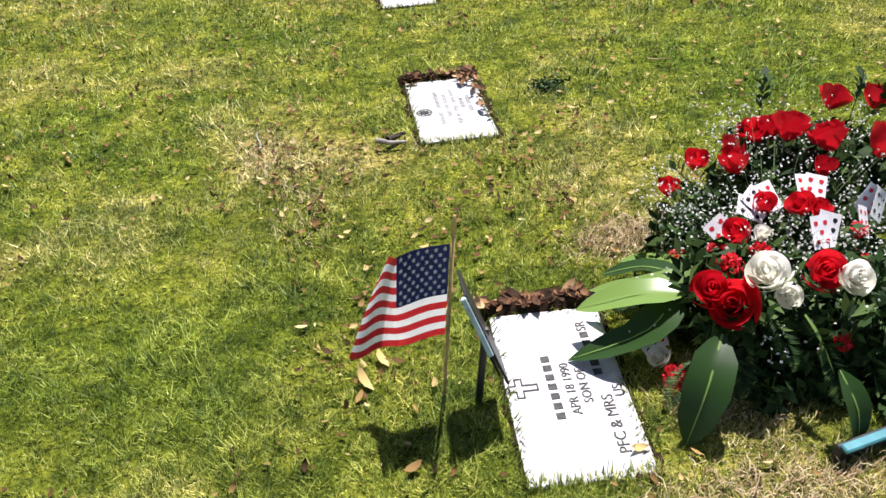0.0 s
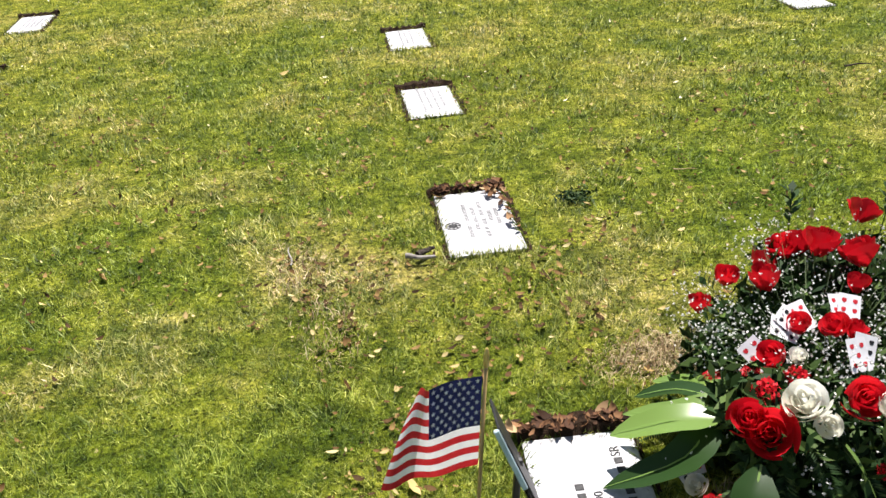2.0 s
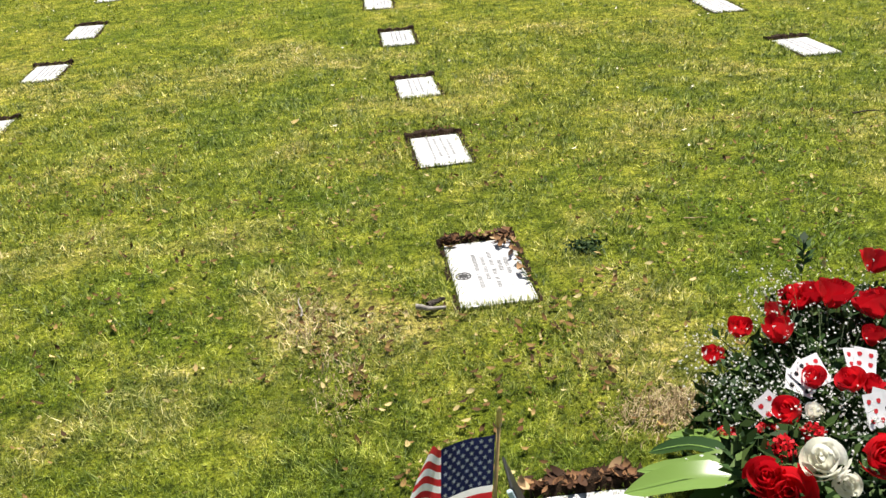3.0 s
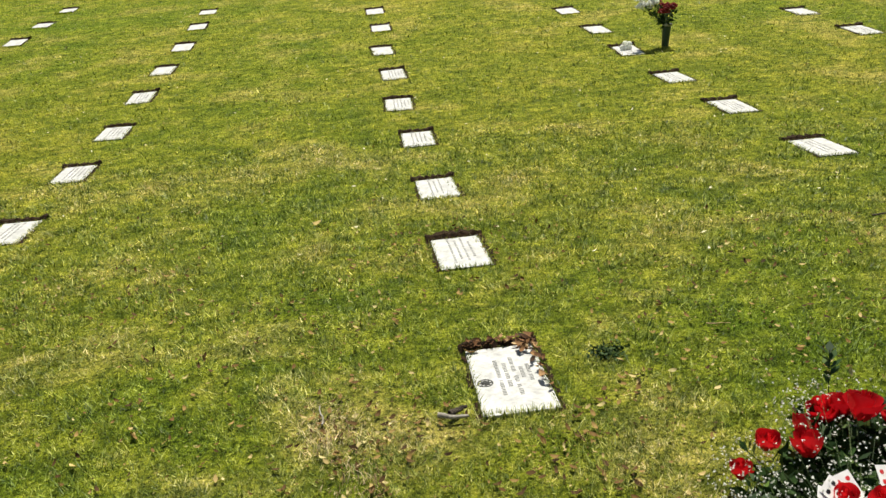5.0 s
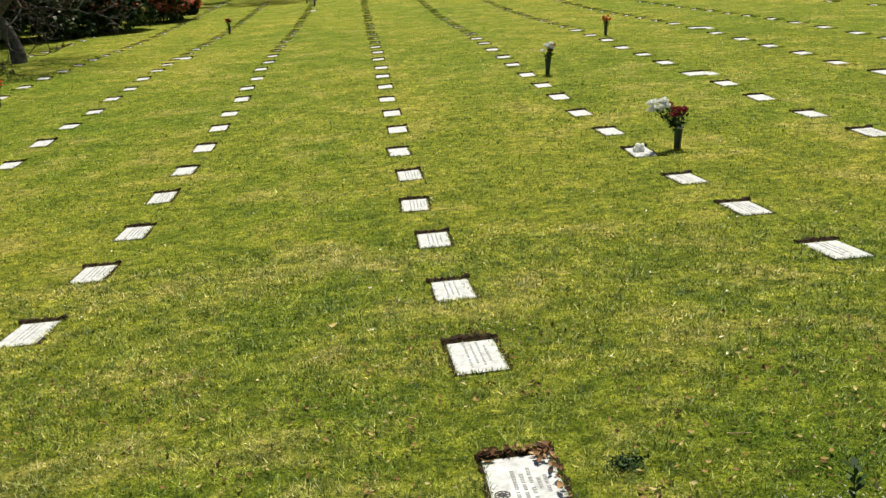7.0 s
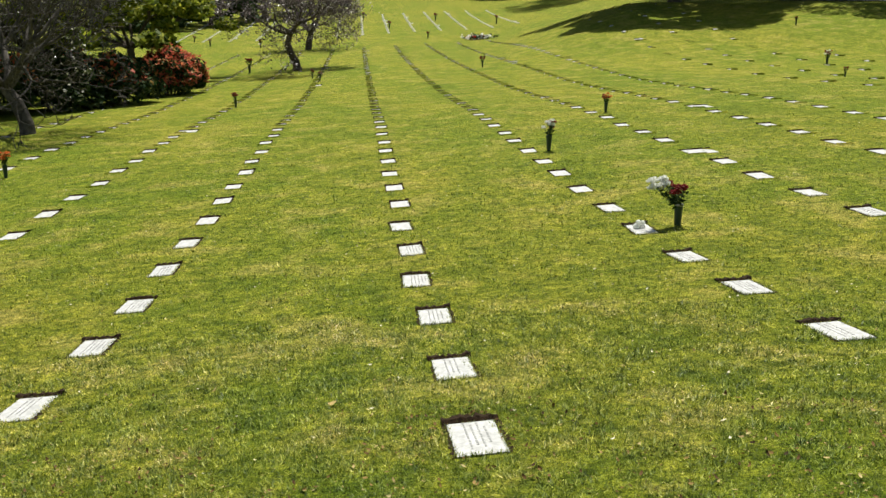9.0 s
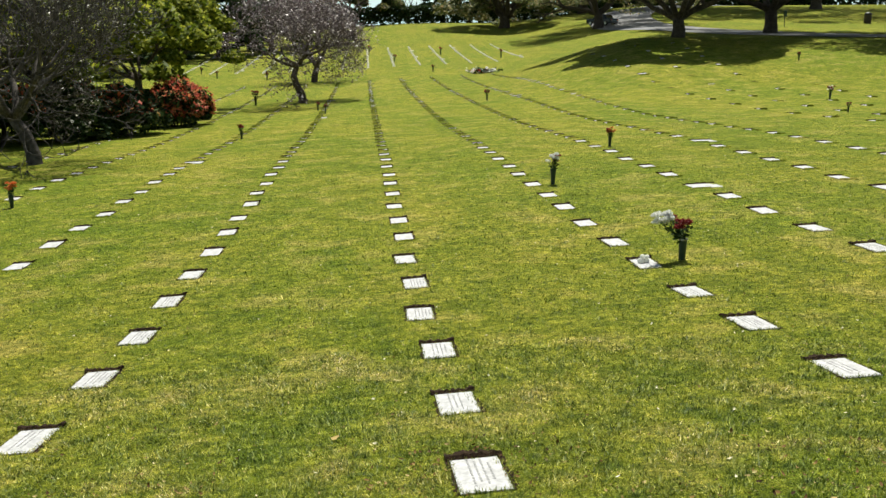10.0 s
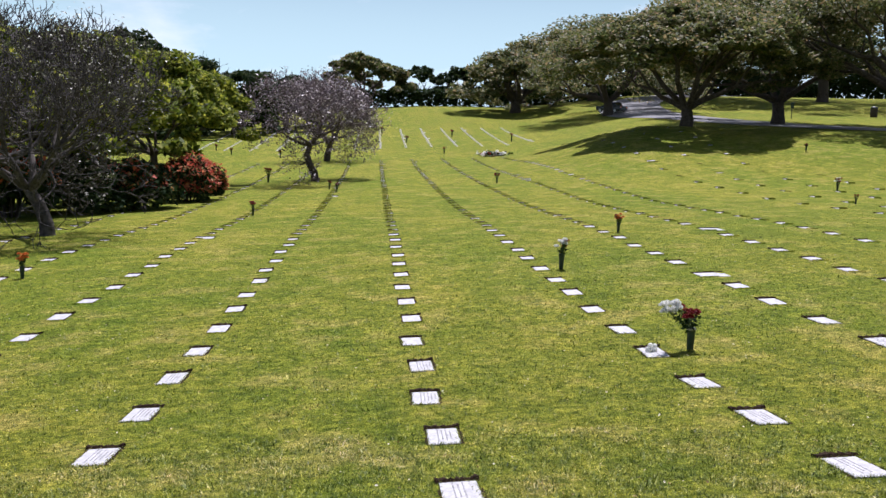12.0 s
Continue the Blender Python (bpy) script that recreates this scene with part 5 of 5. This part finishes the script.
WITHERED = petal_stuff("withered_petal", ((0.0, (0.05, 0.02, 0.015)), (1.0, (0.22, 0.08, 0.05))), 0.1)
DARK_RED = petal_stuff("dark_red_petal", ((0.0, (0.12, 0.006, 0.01)), (1.0, (0.34, 0.015, 0.02))), 0.15)
R, Wt, O = DARK_RED, BUD_WHITE, ORANGE
MIXED = "dark cone vase holding "
VASES = ((3.299, 16.597, 0.60, (R, Wt, Wt), MIXED + "white and dark red flowers on the lawn"), (6.094, 22.725, 0.50, (O, R), MIXED + "orange flowers on the lawn"), (-7.796, 18.509, 0.52, (O, O), MIXED + "tall orange blooms on the lawn"),
         (-5.209, 35.381, 0.55, (R, R), MIXED + "red flowers on the lawn"), (-2.45, 48.4, 0.50, (WITHERED, R), MIXED + "withered flowers on the lawn"), (6.6, 51.0, 0.6, (WITHERED, R), MIXED + "wilted stalks on the lawn"), (6.402, 89.4, 0.7, (WITHERED, R), MIXED + "withered flowers on the lawn"),
         (22.687, 42.9, 0.65, (Wt, R), MIXED + "white and dark flowers on the lawn"), (27.7, 56.9, 0.55, (WITHERED, R), MIXED + "dark withered flowers on the lawn"), (19.4, 35.07, 0.4, (WITHERED, R), MIXED + "withered stalks on the lawn"), (-7.45, 60.0, 0.9, (WITHERED, R), MIXED + "tall thin stalks on the lawn"),
         (-17.5, 98.9, 0.7, (WITHERED, R), MIXED + "withered flowers on the lawn"), (-15.1, 93.8, 0.7, (WITHERED, R), MIXED + "withered flowers on the lawn"), (-9.8, 90.5, 0.8, (WITHERED, R), MIXED + "withered flowers on the lawn"), (3.2, 105.2, 0.8, (WITHERED, R), MIXED + "withered flowers on the lawn"),
         (0.4, 119.6, 0.9, (WITHERED, R), MIXED + "withered flowers on the lawn"), (15.2, 103.5, 0.9, (WITHERED, R), MIXED + "withered flowers on the lawn"), (9.0, 111.7, 0.9, (WITHERED, R), MIXED + "withered flowers on the lawn"), (-3.0, 51.5, 0.5, (WITHERED, R), MIXED + "dark withered stalks on the lawn"))
for i, (x, y, h, cols, lab) in enumerate(VASES):
    vase(x, y, h, 200 + 20 * i, cols, 0.5, lab)

# the leaning vase of white and red flowers beside its marker
g = thing("flower_vase", (3.387, 9.393, ground_z(3.387, 9.393)), 0, "dark green vase of white and dark red flowers, leaning", "vase", "flower vases on the lawn")
part("cup", lathe_bm([(0.034, -0.06), (0.040, 0), (0.048, 0.20), (0.053, 0.255), (0.055, 0.262)], 18), GREEN_PAINT, g, "", True)
part("collar", lathe_bm([(0.054, 0.240), (0.057, 0.245), (0.057, 0.260), (0.055, 0.264)], 18), STEEL, g, "pale metal collar", True)
part("pick", lathe_bm([(0.003, 0.2), (0.003, 0.50)], 6, pose(0.03, 0, 0, 0, 4, 0)), STEM, g)
rnd, rng = random.Random(9), np.random.default_rng(9)
segs, whites, reds = [], [], []
for i in range(22):
    if i < 12:
        e = Vector((-0.30 + rnd.uniform(-0.10, 0.12), rnd.uniform(-0.10, 0.10), 0.52 + rnd.uniform(-0.07, 0.07)))
        whites.append(e)
    else:
        e = Vector((-0.06 + rnd.uniform(-0.09, 0.10), rnd.uniform(-0.09, 0.09), 0.47 + rnd.uniform(-0.07, 0.06)))
        reds.append(e)
    segs.append((Vector((0, 0, 0.22)), e, 0.004, 0.003))
v, f = tubes(segs, 4)
part("stem", np_mesh("stem", v, f, STEM), None, g)
lv, lf = leaf_quads(rng, np.array([tuple(s[0].lerp(s[1], rnd.uniform(0.1, 0.9)) + Vector((rnd.gauss(0, 0.025), rnd.gauss(0, 0.025), rnd.gauss(0, 0.02)))) for s in segs for _ in range(8)]), 0.03, 2.2)
part("foliage", np_mesh("foliage", lv, lf, GREEN_LEAF), None, g)
white_ball, red_ball = carnation_mesh(BUD_WHITE, 301), carnation_mesh(DARK_RED, 302)
for e in whites:
    ob = part("bloom", white_ball, None, g, "white bloom")
    ob.matrix_basis = Matrix.Translation(e) @ Matrix.Diagonal((0.056, 0.056, 0.050, 1))
for e in reds:
    ob = part("bloom", red_ball, None, g, "dark red bloom")
    ob.matrix_basis = Matrix.Translation(e) @ Matrix.Diagonal((0.046, 0.046, 0.042, 1))
g = thing("ornament", (2.86, 9.33, ground_z(2.86, 9.33)), 0, "small white ornament of rounded lobes on a grave marker", "ornament")
for x, y, z, r in ((0, 0, 0.035, 0.040), (0.07, 0.01, 0.035, 0.040), (0.02, 0.0, 0.085, 0.032), (0.075, 0.0, 0.082, 0.028)):
    bm = bmesh.new()
    bmesh.ops.create_icosphere(bm, subdivisions=2, radius=r, matrix=Matrix.Translation((x, y, z)))
    part("lobe", bm, ROSE_WHITE, g, "", True)

# flowers heaped on a fresh grave far off
g = thing("flower_heap", (10.766, 85.55, ground_z(10.766, 85.55)), 0, "long low heap of white and dark funeral flowers on a grave", "flower heap")
rng = np.random.default_rng(44)
for name, mat, n in (("pale_bloom", BUD_WHITE, 260), ("dark_leaf", GREEN_LEAF, 260), ("pink_bloom", CARN_RED, 40)):
    c = rng.normal(size=(n, 3)) * (0.62, 0.35, 0.10) + (0, 0, 0.22)
    c[:, 2] = np.abs(c[:, 2])
    v, f = leaf_quads(rng, c, 0.20, 1.3)
    ob = part(name, np_mesh(name, v, f, mat), None, g)
    ob["kind"] = "stuff"

# ---- grass blades, thick near the walk and thinner farther off ----
MASK = [(0.014, -0.012, 0.275, 0.545), (0.004, 1.497, 0.268, 0.52)]
SPOT_SET = set(spots)


def clear_of_stones(x, y, slack=0.0):
    ok = ((x - 0.80) / 0.34) ** 2 + ((y - 0.45) / 0.34) ** 2 > 1.0
    for mx_, my_, w, l in MASK:
        ok &= ~((x > mx_ + slack) & (x < mx_ + w - slack) & (y > my_ + slack) & (y < my_ + l + 0.05))
    c, k = np.round((x - 0.13) / PITCH_X).astype(int), np.floor((y + 0.2) / PITCH_Y).astype(int)
    lx, ly = x - c * PITCH_X, y - k * PITCH_Y
    inside = (lx > slack) & (lx < MARK_W - slack) & (ly > slack - 0.02) & (ly < MARK_L + 0.055)
    there = np.array([(a, b) in SPOT_SET for a, b in zip(c, k)])
    return ok & ~(inside & there)


def blades(name, seed, d0, d1, n, h, w, mat, joints=True, region=None, flat=1.0):
    """Bent blades; over the lawn their number falls and their width grows with the distance from the walk."""
    rng = np.random.default_rng(seed)
    if region is None:
        d = np.exp(rng.uniform(math.log(d0), math.log(d1), n))
        a = np.radians(rng.uniform(-40, 56, n) / (1 + 0.12 * np.clip(d - 3, 0, 3)))
        x, y = -0.4 + d * np.sin(a), -1.0 + d * np.cos(a)
        ww = np.clip(w * d, 0.0030, 0.020)
    else:
        cx, cy, rx, ry = region
        q, t = np.sqrt(rng.random(n)) * (1 + 0.25 * rng.normal(size=n)), rng.uniform(0, math.tau, n)
        x, y = cx + rx * q * np.cos(t), cy + ry * q * np.sin(t)
        ww = np.full(n, w)
    ok = clear_of_stones(x, y, 0.006)
    near_gap = np.sin(x * 173 + 4 * np.sin(y * 61)) * np.sin(y * 157 + 4 * np.sin(x * 67 + 2))
    if region is None:
        ok &= near_gap > -0.42
    x, y, ww = x[ok], y[ok], ww[ok]
    n = len(x)
    z = ground_np(x, y) - 0.004
    patch = 0.5 + 0.25 * (np.sin(x * 9.1 + 2.0 * np.sin(y * 4.3)) + np.sin(y * 11.3 + 2.2 * np.sin(x * 5.9 + 1)))
    clump = np.sin(x * 41 + 3 * np.sin(y * 23)) * np.sin(y * 37 + 3 * np.sin(x * 29 + 2))
    hh = h * rng.gamma(4.0, 0.25, n).clip(0.3, 2.6) * (0.60 + 0.6 * patch) * (1.0 + 0.55 * clump)
    ww = ww * rng.uniform(0.6, 1.35, n)
    t = rng.uniform(0, math.tau, n)
    lean = rng.uniform(0.35, 1.25, n) * flat
    dx, dy = np.cos(t), np.sin(t)
    b = np.stack([x, y, z], 1)
    side = np.stack([-dy, dx, 0 * dx], 1) * ww[:, None] / 2
    tip = b + np.stack([dx * lean * hh, dy * lean * hh, hh * np.sqrt(np.maximum(0.12, 1 - 0.58 * lean ** 2))], 1)
    if not joints:
        v = np.stack([b - side, b + side, tip], 1).reshape(-1, 3)
        f = np.arange(n * 3).reshape(-1, 3)
        return np_mesh(name, v, f, mat)
    m = b + np.stack([dx * lean * hh * 0.36, dy * lean * hh * 0.36, hh * 0.60], 1)
    v = np.stack([b - side, b + side, m + side * 0.8, m - side * 0.8, tip], 1).reshape(-1, 3)
    k = np.arange(n)[:, None] * 5
    f = np.concatenate([k + [0, 1, 2], k + [0, 2, 3], k + [3, 2, 4]], 1).reshape(-1, 3)
    return np_mesh(name, v, f, mat)


STRAW = leafy("dry_straw", ((0.0, (0.16, 0.10, 0.05)), (0.5, (0.36, 0.27, 0.14)), (1.0, (0.62, 0.52, 0.32))), 0.7, 0.2, 0.1)
for name, seed, d0, d1, n, h, w, joints, lab in (
    ("near_grass", 1, 0.85, 7.5, 640000, 0.0175, 0.0017, False, "short green lawn blades with dry tips"), ("open_grass", 3, 4.0, 42.0, 400000, 0.020, 0.0015, False, "short lawn blades thinning with distance")):
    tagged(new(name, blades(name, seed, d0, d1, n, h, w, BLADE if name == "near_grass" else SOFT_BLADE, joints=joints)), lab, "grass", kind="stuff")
for i, (cx, cy, rx, ry, n) in enumerate(((0.50, 0.80, 0.17, 0.10, 2600), (0.50, -0.12, 0.26, 0.10, 3200), (0.52, 0.16, 0.14, 0.16, 1600), (-0.5, 1.55, 0.10, 0.22, 420), (-0.43, 1.15, 0.10, 0.2, 420))):
    tagged(new("dry_grass", blades("dry_grass", 20 + i, 0, 1, n, 0.022, 0.0026, STRAW, region=(cx, cy, rx, ry), flat=1.0)), "patch of dead straw-coloured grass", "dry grass", kind="stuff")

# ---- fallen leaves, twigs and crumbs of earth ----
def fallen(name, seed, spots_, size, mat, lift=0.013):
    rng = np.random.default_rng(seed)
    vs, fs = [], []
    for x, y in spots_:
        s = size * rng.uniform(0.5, 1.4)
        t, curl = rng.uniform(0, math.tau), rng.uniform(0.1, 0.5)
        tilt = Euler((rng.normal(0, 0.35), rng.normal(0, 0.35), t)).to_matrix()
        o = Vector((x, y, ground_z(x, y) + lift + 0.3 * s))
        c = len(vs)
        for i in range(5):
            u = i / 4 * 2 - 1
            wd = 0.42 * s * (1 - abs(u) ** 2.2) + 0.02 * s
            for k in (-1, 0, 1):
                vs.append(o + tilt @ Vector((u * s, k * wd, curl * s * (u * u - 0.3) + 0.25 * curl * s * abs(k))))
        for i in range(4):
            for k in range(2):
                a = c + i * 3 + k
                fs.append([a, a + 1, a + 4, a + 3])
    return np_mesh(name, vs, fs, mat, True)


rng = np.random.default_rng(8)
d = np.sqrt(rng.uniform(0.6 ** 2, 5.0 ** 2, 3000))
a = np.radians(rng.uniform(-38, 50, 3000))
drifts = np.array(((-0.50, 1.55), (-0.44, 1.15), (-0.40, 1.35), (-0.16, 1.62), (-0.62, 0.45), (-0.30, 0.55), (0.06, 1.05), (0.30, 1.25), (0.38, 1.02), (-0.9, 0.2), (0.45, 1.6), (-0.1, 0.7)))
pick = drifts[rng.integers(0, len(drifts), 560)] + rng.normal(0, 1, (560, 2)) * (0.10, 0.15)
scatter = np.concatenate([np.stack([-0.4 + d * np.sin(a), -1.0 + d * np.cos(a)], 1), pick])
keep = clear_of_stones(scatter[:, 0], scatter[:, 1])
bias = np.sin(scatter[:, 0] * 3.1 + 1) * np.sin(scatter[:, 1] * 2.3) > -0.35
scatter = scatter[keep & bias]
half = rng.random(len(scatter)) < 0.55
tagged(new("fallen_leaves", fallen("fallen_leaves", 9, scatter[half], 0.0135, DRY_BROWN)), "small curled brown fallen leaves scattered in the grass", "fallen leaves", kind="stuff")
tagged(new("leaf_crumbs", fallen("leaf_crumbs", 12, scatter[~half], 0.0075, DRY_BROWN)), "broken crumbs of brown leaves in the grass", "leaf crumbs", kind="stuff")
d = np.sqrt(rng.uniform(4.2 ** 2, 22 ** 2, 5000))
a = np.radians(rng.uniform(-36, 36, 5000))
scatter = np.stack([-0.4 + d * np.sin(a), -1.0 + d * np.cos(a)], 1)
scatter = scatter[clear_of_stones(scatter[:, 0], scatter[:, 1])]
tagged(new("far_fallen_leaves", fallen("far_fallen_leaves", 10, scatter, 0.012, PALE_CRUMB)), "small pale and brown fallen leaves across the lawn", "fallen leaves", kind="stuff")

# leaves heaped in the bare edges of the two nearest markers
heap = [(rng.uniform(0.0, 0.29), 0.535 + abs(rng.normal(0, 0.03))) for _ in range(60)] + [(rng.uniform(0.0, 0.28), 2.02 + abs(rng.normal(0, 0.025))) for _ in range(44)] + [(0.265 + rng.normal(0, 0.012), rng.uniform(1.62, 2.03)) for _ in range(22)] + [(0.23 + rng.normal(0, 0.018), rng.uniform(1.93, 2.02)) for _ in range(14)]
tagged(new("leaf_litter", fallen("leaf_litter", 11, heap, 0.020, LITTER, 0.030)), "curled brown leaves heaped along the marker edges", "leaf litter", kind="stuff")

# single leaves and twigs that stand out
SINGLE = (((-0.29, 0.36), 0.030, "pale yellow fallen leaf curled in the grass"), ((-0.24, 0.42), 0.022, "pale yellow fallen leaf curled in the grass"), ((-0.21, 0.08), 0.022, "reddish brown fallen leaf in the flag's shade"), ((0.103, 0.874), 0.026, "pale grey fallen leaf on the lawn"),
          ((1.632, 3.463), 0.040, "pale fallen leaf on open lawn"), ((-0.61, 4.144), 0.035, "pale fallen leaf on open lawn"), ((0.262, 0.045), 0.018, "yellow fallen leaf lying on the marker's corner"), ((0.03, 1.99), 0.028, "tan fallen leaf lying on the marker's far edge"), ((-1.35, 1.5), 0.03, "pale fallen leaf on open lawn"))
YELLOW_LEAF = leafy("yellowed_leaf", ((0.0, (0.42, 0.28, 0.08)), (1.0, (0.60, 0.46, 0.20))), 0.6, 0.3, 0.15)
for i, ((x, y), s, lab) in enumerate(SINGLE):
    tagged(new("fallen_leaf", fallen("fallen_leaf", 50 + i, [(x, y)], s, YELLOW_LEAF if "yellow" in lab or "pale" in lab else DRY_BROWN)), lab, "fallen leaf", "single fallen leaves")


def twig(x, y, length, r, turn, label, mat):
    segs, p = [], Vector((-length / 2, 0, 0))
    rn = random.Random(int(1000 * (x + 5)))
    for i in range(5):
        q = p + Vector((length / 5, rn.gauss(0, length * 0.03), rn.gauss(0, length * 0.015)))
        segs.append((p.copy(), q, r * (1 - i * 0.1), r * (0.9 - i * 0.1)))
        p = q
    v, f = tubes(segs, 6)
    ob = new("stick", np_mesh("stick", v, f, mat, True))
    ob.matrix_basis = pose(x, y, ground_z(x, y) + 0.03, 0, 0, turn)
    return tagged(ob, label, "stick", "fallen sticks")


WEATHERED = mottled("weathered_wood", (0.16, 0.14, 0.12), (0.42, 0.39, 0.35), 40, 0.85, 0.2, 0.4, 0.002)
twig(-0.10, 1.497, 0.10, 0.010, -12, "short weathered grey stick lying in the grass", WEATHERED)
twig(-0.075, 1.53, 0.07, 0.012, 25, "short brown bark piece lying in the grass", BARK)
twig(1.0, 1.95, 0.09, 0.0025, -20, "thin straw stalk lying on the grass", WOOD)
twig(2.35, 3.05, 0.16, 0.006, 5, "thin brown twig lying on the lawn", BARK)
twig(-0.55, 1.62, 0.12, 0.004, 100, "thin grey twig lying in the grass", WEATHERED)

# the dark leafy tuft beside the second marker
rng = np.random.default_rng(31)
c = rng.normal(size=(330, 3)) * (0.030, 0.026, 0.008) + (0, 0, 0.014)
v, f = leaf_quads(rng, c, 0.009, 2.2)
g = thing("weed", (0.535, 1.856, ground_z(0.535, 1.856)), 0, "low dark green weed tuft growing in the lawn", "weed")
part("leaf_rosette", np_mesh("leaf_rosette", v, f, GREEN_LEAF), None, g)["kind"] = "stuff"
